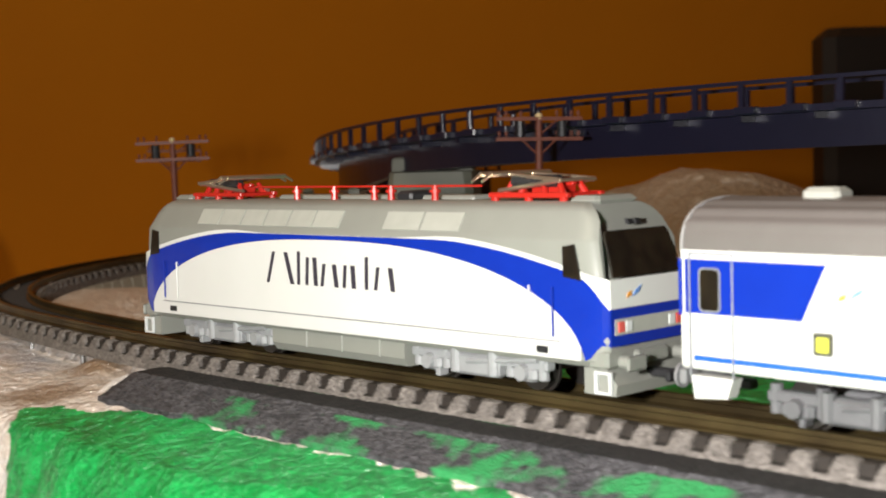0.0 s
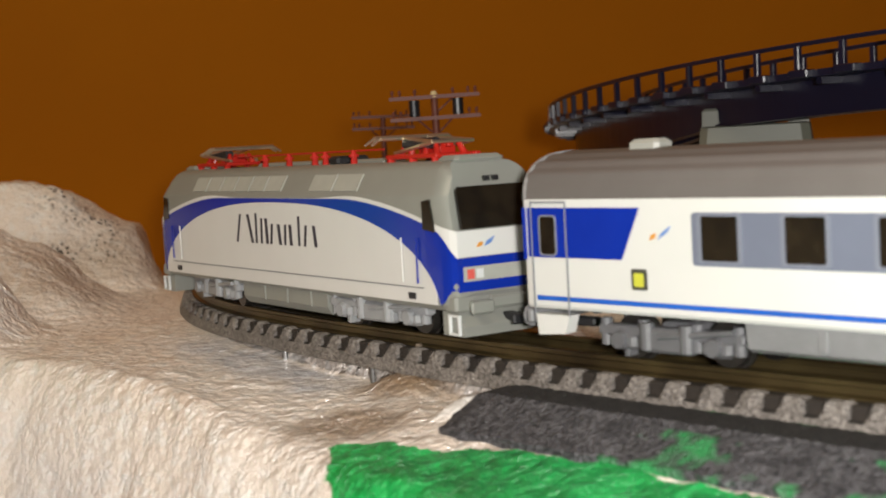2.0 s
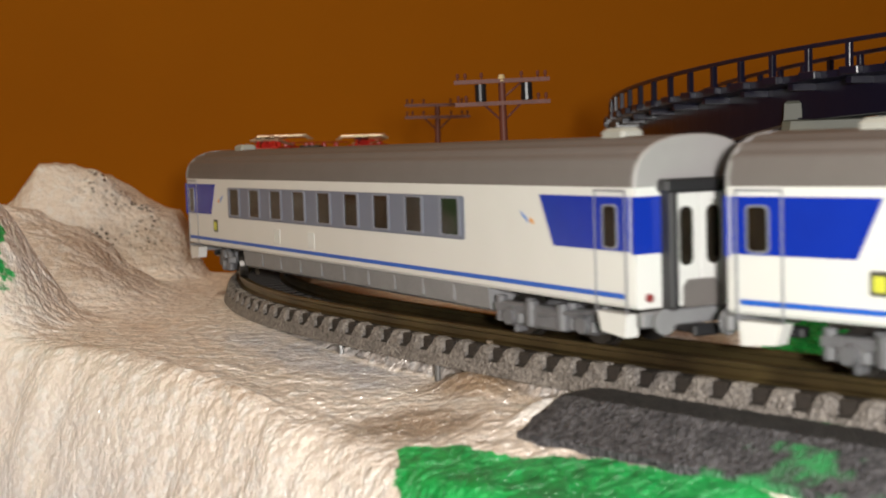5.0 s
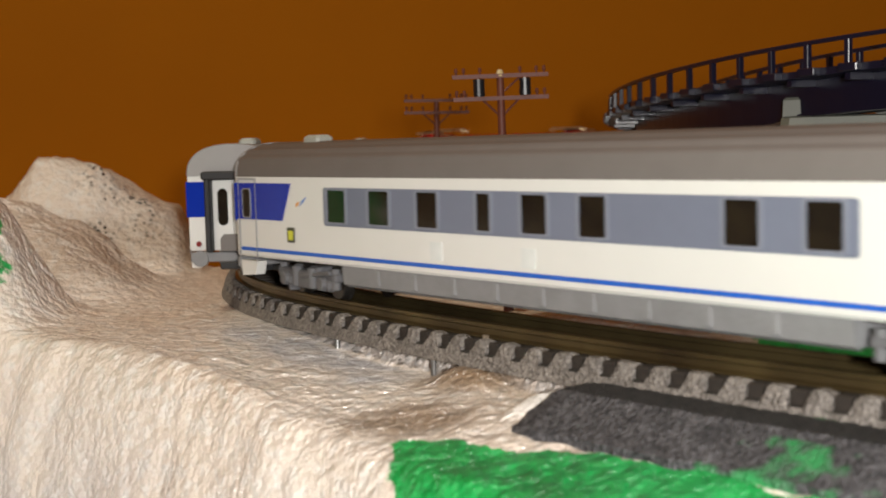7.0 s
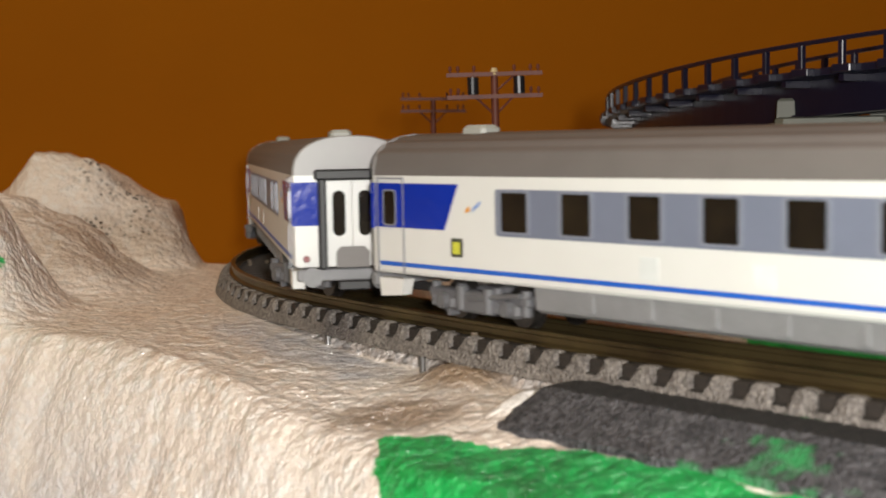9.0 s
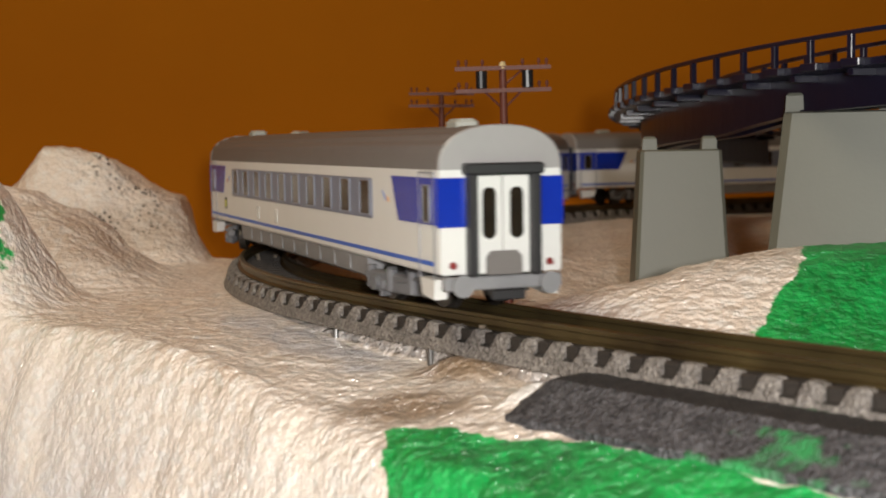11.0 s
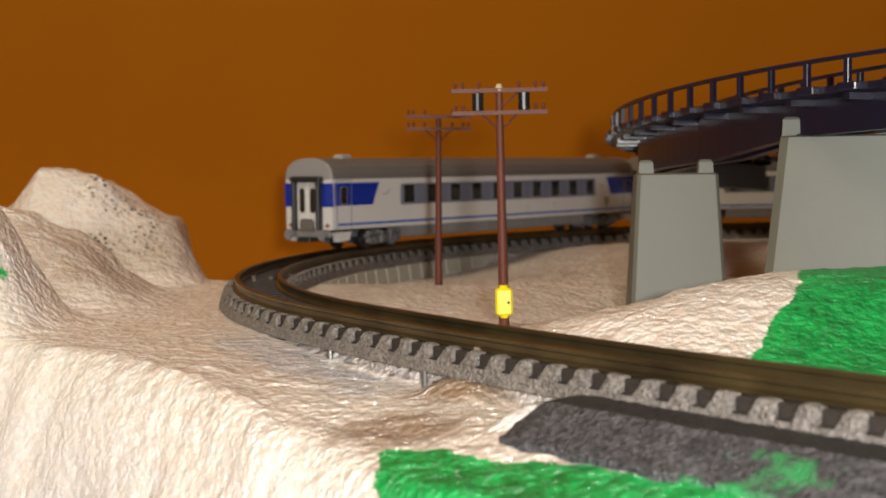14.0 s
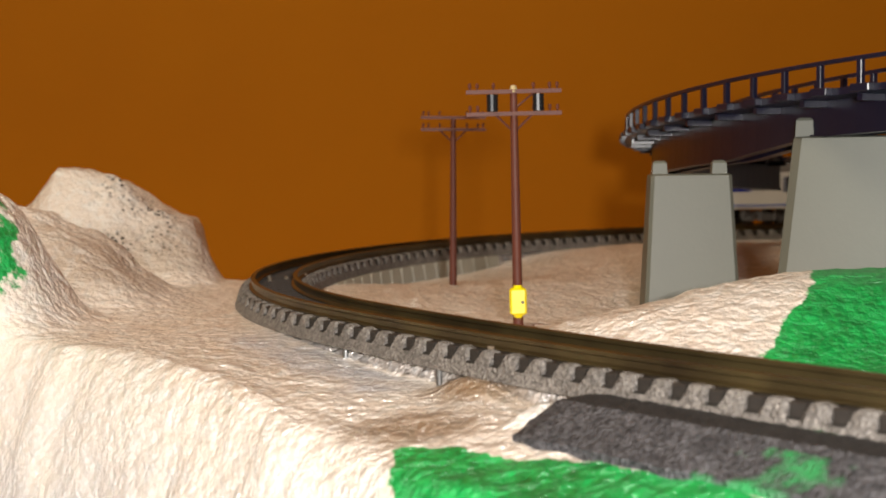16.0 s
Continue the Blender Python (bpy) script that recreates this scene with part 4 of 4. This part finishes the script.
def locomotive():
    car = thing("electric_locomotive", "grey, white and blue electric locomotive with red roof gear", "locomotive")
    part("body", Shape().rings([loco_ring(x, k) for x, k in STATIONS]), LOCO_GREY, car, "grey body shell with sloping roof edges", smooth=True)
    for side in (-1, 1):
        y = side * LW
        xs = [-LL + 0.1 + (2 * LL - 0.2) * i / 140 for i in range(141)]
        inside = [x for x in xs if abs(x) < 52]
        low = [(x, 5.4) for x in inside]
        white = [(x, max(5.5, white_top(x))) for x in inside]
        part("white_side", Shape().plate(low + white[::-1], y - side * 0.05, side * 0.1), WHITE, car, "glossy white arched side field")
        inner = [(x, max(5.4, white_top(x) + 0.02) + 2.0 * min(1.0, max(0.0, (abs(x) - 53.2) / 1.6))) for x in xs]
        outer = [(x, max(band_top(x), white_top(x) + 0.5)) for x in xs]
        upper = [(x, max(line_top(x) + edging(x), white_top(x) + 0.52, 15.5 if abs(x) > 51.5 else 0)) for x in xs]

        def strip(low, high, out):
            return [[(math.copysign(abs(x) - nose(x, z), x), side * (width_at(x) + t), z) for (x, z), t in ((a, -0.2), (b, -0.2), (b, out), (a, out))] for a, b in zip(low, high)]

        part("blue_band", Shape().rings(strip(inner, outer, 0.06)), BLUE, car, "sweeping deep blue arch")
        part("white_line", Shape().rings(strip(outer, upper, 0.05)), WHITE, car, "white edging line")
        part("body_seam", Shape().box(-48.4, 48.4, y, y + side * 0.14, 7.5, 7.66), FRAME_GREY, car)
        # the word on the side stays a row of plain dark shapes
        for f0, f1, tall, slant in ((0.0, 0.23, 4.9, 1.6), (0.255, 0.295, 5.1, 0.0), (0.32, 0.42, 4.3, 0.2), (0.44, 0.58, 3.4, 0.5), (0.61, 0.71, 3.4, 0.2), (0.775, 0.815, 4.8, 0.0), (0.84, 0.99, 3.4, 0.5)):
            a, b = side * (16.4 - 32.5 * f0), side * (16.4 - 32.5 * f1)
            z0, z1 = 12.2, 12.2 + tall
            word = Shape()
            word.plate([(a, z0), (a - side * 0.75, z0), (a - side * (0.95 + slant), z1), (a - side * (0.2 + slant), z1)], y, side * 0.12)
            if f1 - f0 > 0.06:
                word.plate([(b + side * 1.0, z0), (b, z0), (b + side * slant, z1), (b + side * (slant + 1.0), z1)], y, side * 0.12)
            part("print_mark", word, BLACK_TEXT, car, "dark grey printed mark")
        for sign in (-1, 1):
            glass = [(sign * 52.2, 15.4), (sign * 49.2, 15.8), (sign * 49.2, 19.6), (sign * 51.2, 19.9)]
            part("cab_window", Shape().plate(glass, y - side * 0.2, side * 0.4), GLASS, car, "dark cab side window")
            for x in (47.4, 43.2):
                rail = Shape().tube((sign * x, y + side * 0.35, 8.2), (sign * x, y + side * 0.35, 14.5), 0.14, 0.14, 6)
                part("handrail", rail, WHITE if x < 45 else BLUE, car)
            part("recess", Shape().plate([(sign * 46.2, 5.9), (sign * 44.2, 5.9), (sign * 44.2, 6.8), (sign * 46.2, 6.8)], y, side * 0.18), DARK, car, "small dark recess")
        # pale ventilation panels on the sloping roof edge
        for x0, x1 in ((31, 37.2), (24.5, 30.6), (18, 24.1), (11.5, 17.6), (5, 11.1), (-2.0, 4.6), (-20.5, -12.5), (-29, -21)):
            a, b = (LW - 0.6, 21.0), (LW - 2.05, 23.45)
            quad = [[(x, side * (yy + t), z + t * 0.6) for (yy, z), t in ((a, -0.1), (b, -0.1), (b, 0.14), (a, 0.14))] for x in (x0, x1)]
            part("roof_panel", Shape().rings(quad), PANEL_GREY, car, "pale ventilation panel")
    for sign in (-1, 1):
        def front(z):
            return sign * (LL - nose(LL, z))

        def face(name, pts, mat, out=0.1, label=""):
            shape = Shape().rings([[(front(z) + sign * k, y, z) for y, z in pts] for k in (-0.3, out)])
            part(name, shape, mat, car, label)

        face("windscreen", [(-6.8, 15.7), (6.8, 15.7), (6.3, 20.9), (5.8, 21.4), (-5.8, 21.4), (-6.3, 20.9)], GLASS, 0.14, "broad dark windscreen")
        face("nose_white", [(-7.75, 11.9), (7.75, 11.9), (7.7, 15.5), (-7.7, 15.5)], WHITE, 0.08, "white nose field")
        face("nose_blue", [(-7.75, 7.2), (7.75, 7.2), (7.75, 11.85), (-7.75, 11.85)], BLUE, 0.08, "deep blue nose field")
        face("lamp_strip", [(-7.0, 8.6), (7.0, 8.6), (7.0, 10.6), (-7.0, 10.6)], PANEL_GREY, 0.14, "pale lamp strip")
        for side in (-1, 1):
            face("tail_lamp", [(side * 5.9 - 0.55, 8.95), (side * 5.9 + 0.55, 8.95), (side * 5.9 + 0.55, 10.25), (side * 5.9 - 0.55, 10.25)], LAMP_RED, 0.3, "red square lamp")
            face("headlamp", [(side * 4.4 - 0.55, 8.95), (side * 4.4 + 0.55, 8.95), (side * 4.4 + 0.55, 10.25), (side * 4.4 - 0.55, 10.25)], LAMP_WHITE, 0.3, "clear square lamp")
            face("top_lamp", [(side * 0.75 - 0.4, 22.0), (side * 0.75 + 0.4, 22.0), (side * 0.75 + 0.4, 22.7), (side * 0.75 - 0.4, 22.7)], DARK, 0.3, "small dark roof lamp")
            beam = Shape().tube((sign * 55.0, side * 5.6, 5.2), (sign * 58.0, side * 5.6, 5.2), 0.8, 0.8, 10)
            beam.box(sign * 58.0, sign * 58.6, side * 5.6 - 1.9, side * 5.6 + 1.9, 4.3, 6.2, 0.3)
            part("buffer", beam, LOCO_GREY, car, "grey rectangular buffer")
        face("mark", [(sign * -3.4, 13.2), (sign * -2.2, 13.6), (sign * -1.6, 14.5), (sign * -2.9, 13.9)], LIGHT_MARK, 0.12, "small blue swoosh mark")
        face("mark", [(sign * -4.6, 13.1), (sign * -3.7, 13.3), (sign * -3.6, 13.9), (sign * -4.4, 13.7)], ORANGE_MARK, 0.12, "small orange mark")
        # buffer beam, plough and coupling
        beam = Shape().box(sign * 52.5, sign * 55.9, -8.4, 8.4, 4.4, 6.9, 0.4)
        beam.box(sign * 53.0, sign * 56.6, -3.2, 3.2, 4.6, 6.4, 0.3)
        part("buffer_beam", beam, LOCO_GREY, car, "grey buffer beam")
        plough = Shape().rings([[(sign * x, y, z) for x, z in ((51.5, 1.2), (56.8, 1.2), (57.0, 2.6), (55.2, 4.5), (51.5, 4.5))] for y in (-7.9, -7.4, 7.4, 7.9)])
        part("snow_plough", plough, LOCO_GREY, car, "grey snow plough")
        rung = Shape()
        frame_ring(rung, [(sign * x, z) for x, z in ((56.4, 1.4), (56.4, 4.2), (53.6, 4.2), (53.6, 1.4))], [(sign * x, z) for x, z in ((56.0, 1.7), (56.0, 3.9), (54.0, 3.9), (54.0, 1.7))], 8.0, 0.4)
        part("step_frame", rung, LAMP_WHITE, car)
        hook = Shape().box(sign * 54, sign * 60.5, -0.8, 0.8, 2.8, 3.9, 0.2)
        hook.box(sign * 60.0, sign * 60.8, -2.2, 2.2, 2.6, 4.0, 0.2)
        part("coupling", hook, DARK, car, "black loop coupling")
    tank = Shape().rings([[(x, y, z) for y, z in ((-8.2, 5.4), (-8.2, 2.6), (-7.4, 1.4), (7.4, 1.4), (8.2, 2.6), (8.2, 5.4))] for x in (-16.5, 16.5)])
    for x in (-11, -2, 7):
        tank.box(x, x + 0.4, -8.4, 8.4, 2.4, 5.3, 0.1)
    part("transformer_tank", tank, LOCO_GREY, car, "grey transformer tank")
    # red roof gear, insulators and two folded pantographs
    for x in (-38, 38):
        base = Shape()
        for y in (-3.4, 3.4):
            base.box(x - 7.5, x + 7.5, y - 0.5, y + 0.5, 25.4, 26.1, 0.15)
        for u in (-6.5, 0, 6.5):
            base.box(x + u - 0.6, x + u + 0.6, -3.8, 3.8, 25.4, 26.0, 0.15)
            for y in (-3.4, 3.4):
                base.tube((x + u, y, 24.5), (x + u, y, 25.7), 0.75, 0.55, 10)
        base.box(x - 4.5, x + 1.5, -1.6, 1.6, 25.7, 27.4, 0.4)
        for u in (-5.5, -2.0, 2.5, 5.5):
            for y in (-2.4, 2.4):
                base.tube((x + u, y, 25.6), (x + u * 0.8, y * 0.8, 27.5), 0.6, 0.4, 8)
        base.box(x - 5.5, x + 5.0, -0.5, 0.5, 26.9, 27.5, 0.15)
        pan = part("pantograph", base, RED, car, "red pantograph base")
        wires = Shape()
        out = 1 if x > 0 else -1
        for y in (-2.6, 2.6):
            wires.tube((x - 6.5 * out, y, 26.3), (x + 6.0 * out, y * 1.3, 27.7), 0.32, 0.32, 6)
            wires.tube((x + 6.0 * out, y * 1.3, 27.7), (x - 6.0 * out, y * 0.8, 28.6), 0.3, 0.3, 6)
        for u, z in ((-6.8, 28.6), (-4.8, 28.6)):
            wires.tube((x + u * out, -6.0, z), (x + u * out, 6.0, z), 0.38, 0.38, 8)
            for y in (-1, 1):
                wires.tube((x + u * out, y * 6.0, z), (x + u * out, y * 7.6, z - 0.9), 0.25, 0.2, 6)
        wires.tube((x + 6 * out, -3.6, 27.7), (x + 6 * out, 3.6, 27.7), 0.25, 0.25, 6)
        part("drive_cylinder", Shape().tube((x - 4.5, 2.0, 27.6), (x + 4.0, 2.0, 27.6), 0.85, 0.85, 12), DARK, pan, "dark drive cylinder")
        part("pantograph_arm", wires, CHROME, pan, "bright folded metal arms")
    gear = Shape()
    for x in (-18, -8, -4, 6, 16):
        gear.tube((x, 2.6, 24.7), (x, 2.6, 27.1), 0.6, 0.45, 10)
        gear.tube((x, 2.6, 26.1), (x, 2.6, 26.5), 0.85, 0.85, 10)
    gear.tube((-28, 2.6, 27.0), (28, 2.6, 27.0), 0.16, 0.16, 6)
    part("roof_conductor", gear, RED, car, "red insulators with a conductor rail")
    part("roof_box", Shape().box(-13, -9.5, -3, 3, 24.8, 26.3, 0.4), DARK, car)
    part("roof_hatch", Shape().box(-24, 24, -3.8, 0.6, 24.7, 25.6, 0.3), LOCO_GREY, car)
    for sign in (-1, 1):
        part("roof_fairing", Shape().box(sign * 46, sign * 51.2, -4.2, 4.2, 24.5, 25.7, 0.8), LOCO_GREY, car)
    # the model is a little shorter than true to scale
    for ob in car.children_recursive:
        if ob.type == "MESH":
            ob.data.transform(Matrix.Diagonal((SHORT, 1, 1, 1)))
    bogies = [bogie(car, sign * 29.3, 9.0, 26.0, FRAME_LIGHT) for sign in (-1, 1)]
    return car, bogies


FRAME_LIGHT = material("loco_bogie_grey", (0.3, 0.31, 0.32), 0.5, second=(0.2, 0.2, 0.21), bump=0.25)
TRAIN = [
    (*locomotive(), -2.0, 29.3),
    (*coach(NINE, (-42.4, 54.0), "white coach with slate window band, grey roof and blue ends", (28, 12)), -147.5, 59.4),
    (*coach(BISTRO, (-48.6, 51.6), "white buffet coach with widely spaced windows and blue ends", (22, 2)), -317.5, 59.4),
    (*coach(TEN, (-52.2, 54.2), "white tail coach with slate window band and grey roof", (28, 12)), -487.5, 59.4),
]

# how far the train has run, in millimetres along the line
RUN = [(0, -34.5), (0.5, -5.8), (1, 24.1), (1.5, 51.5), (2, 75), (2.5, 98.7), (3, 124.5), (3.5, 150), (4, 176), (5, 229), (6, 284.5), (6.5, 312.2), (7, 341.5), (8, 399.7), (9, 461.0),
       (10, 528), (11, 600), (11.5, 635), (12, 664), (12.5, 699), (13, 731), (13.5, 763), (14, 802), (14.5, 843), (15, 892), (15.5, 944), (16, 996)]


def run_at(t):
    """The run between the known moments, on a smooth curve."""
    for i in range(len(RUN) - 1):
        (t0, a), (t1, b) = RUN[i], RUN[i + 1]
        if t <= t1:
            before, after = RUN[max(i - 1, 0)], RUN[min(i + 2, len(RUN) - 1)]
            m0 = (b - before[1]) / (t1 - before[0])
            m1 = (after[1] - a) / (after[0] - t0)
            h, k = t1 - t0, (t - t0) / (t1 - t0)
            return (2 * k**3 - 3 * k**2 + 1) * a + (k**3 - 2 * k**2 + k) * h * m0 + (-2 * k**3 + 3 * k**2) * b + (k**3 - k**2) * h * m1
    return RUN[-1][1]


def motions():
    times = [i * 0.25 for i in range(65)]
    for car, bogies, offset, pivot in TRAIN:
        rows, turns = [], ([], [])
        for t in times:
            s = run_at(t) + offset
            (ax, ay, aa), (bx, by, ba) = line(s - pivot), line(s + pivot)
            heading = math.degrees(math.atan2(by - ay, bx - ax))
            rows.append((t, pose((ax + bx) / 2 * MM, (ay + by) / 2 * MM, 0, 0, 0, heading)))
            for store, sign, a in zip(turns, (-1, 1), (aa, ba)):
                store.append((t, pose(sign * pivot * MM, 0, 0, 0, 0, (math.degrees(a) - heading + 180) % 360 - 180)))
        walk(car, rows)
        for bogie_part, store in zip(bogies, turns):
            walk(bogie_part, store)


motions()
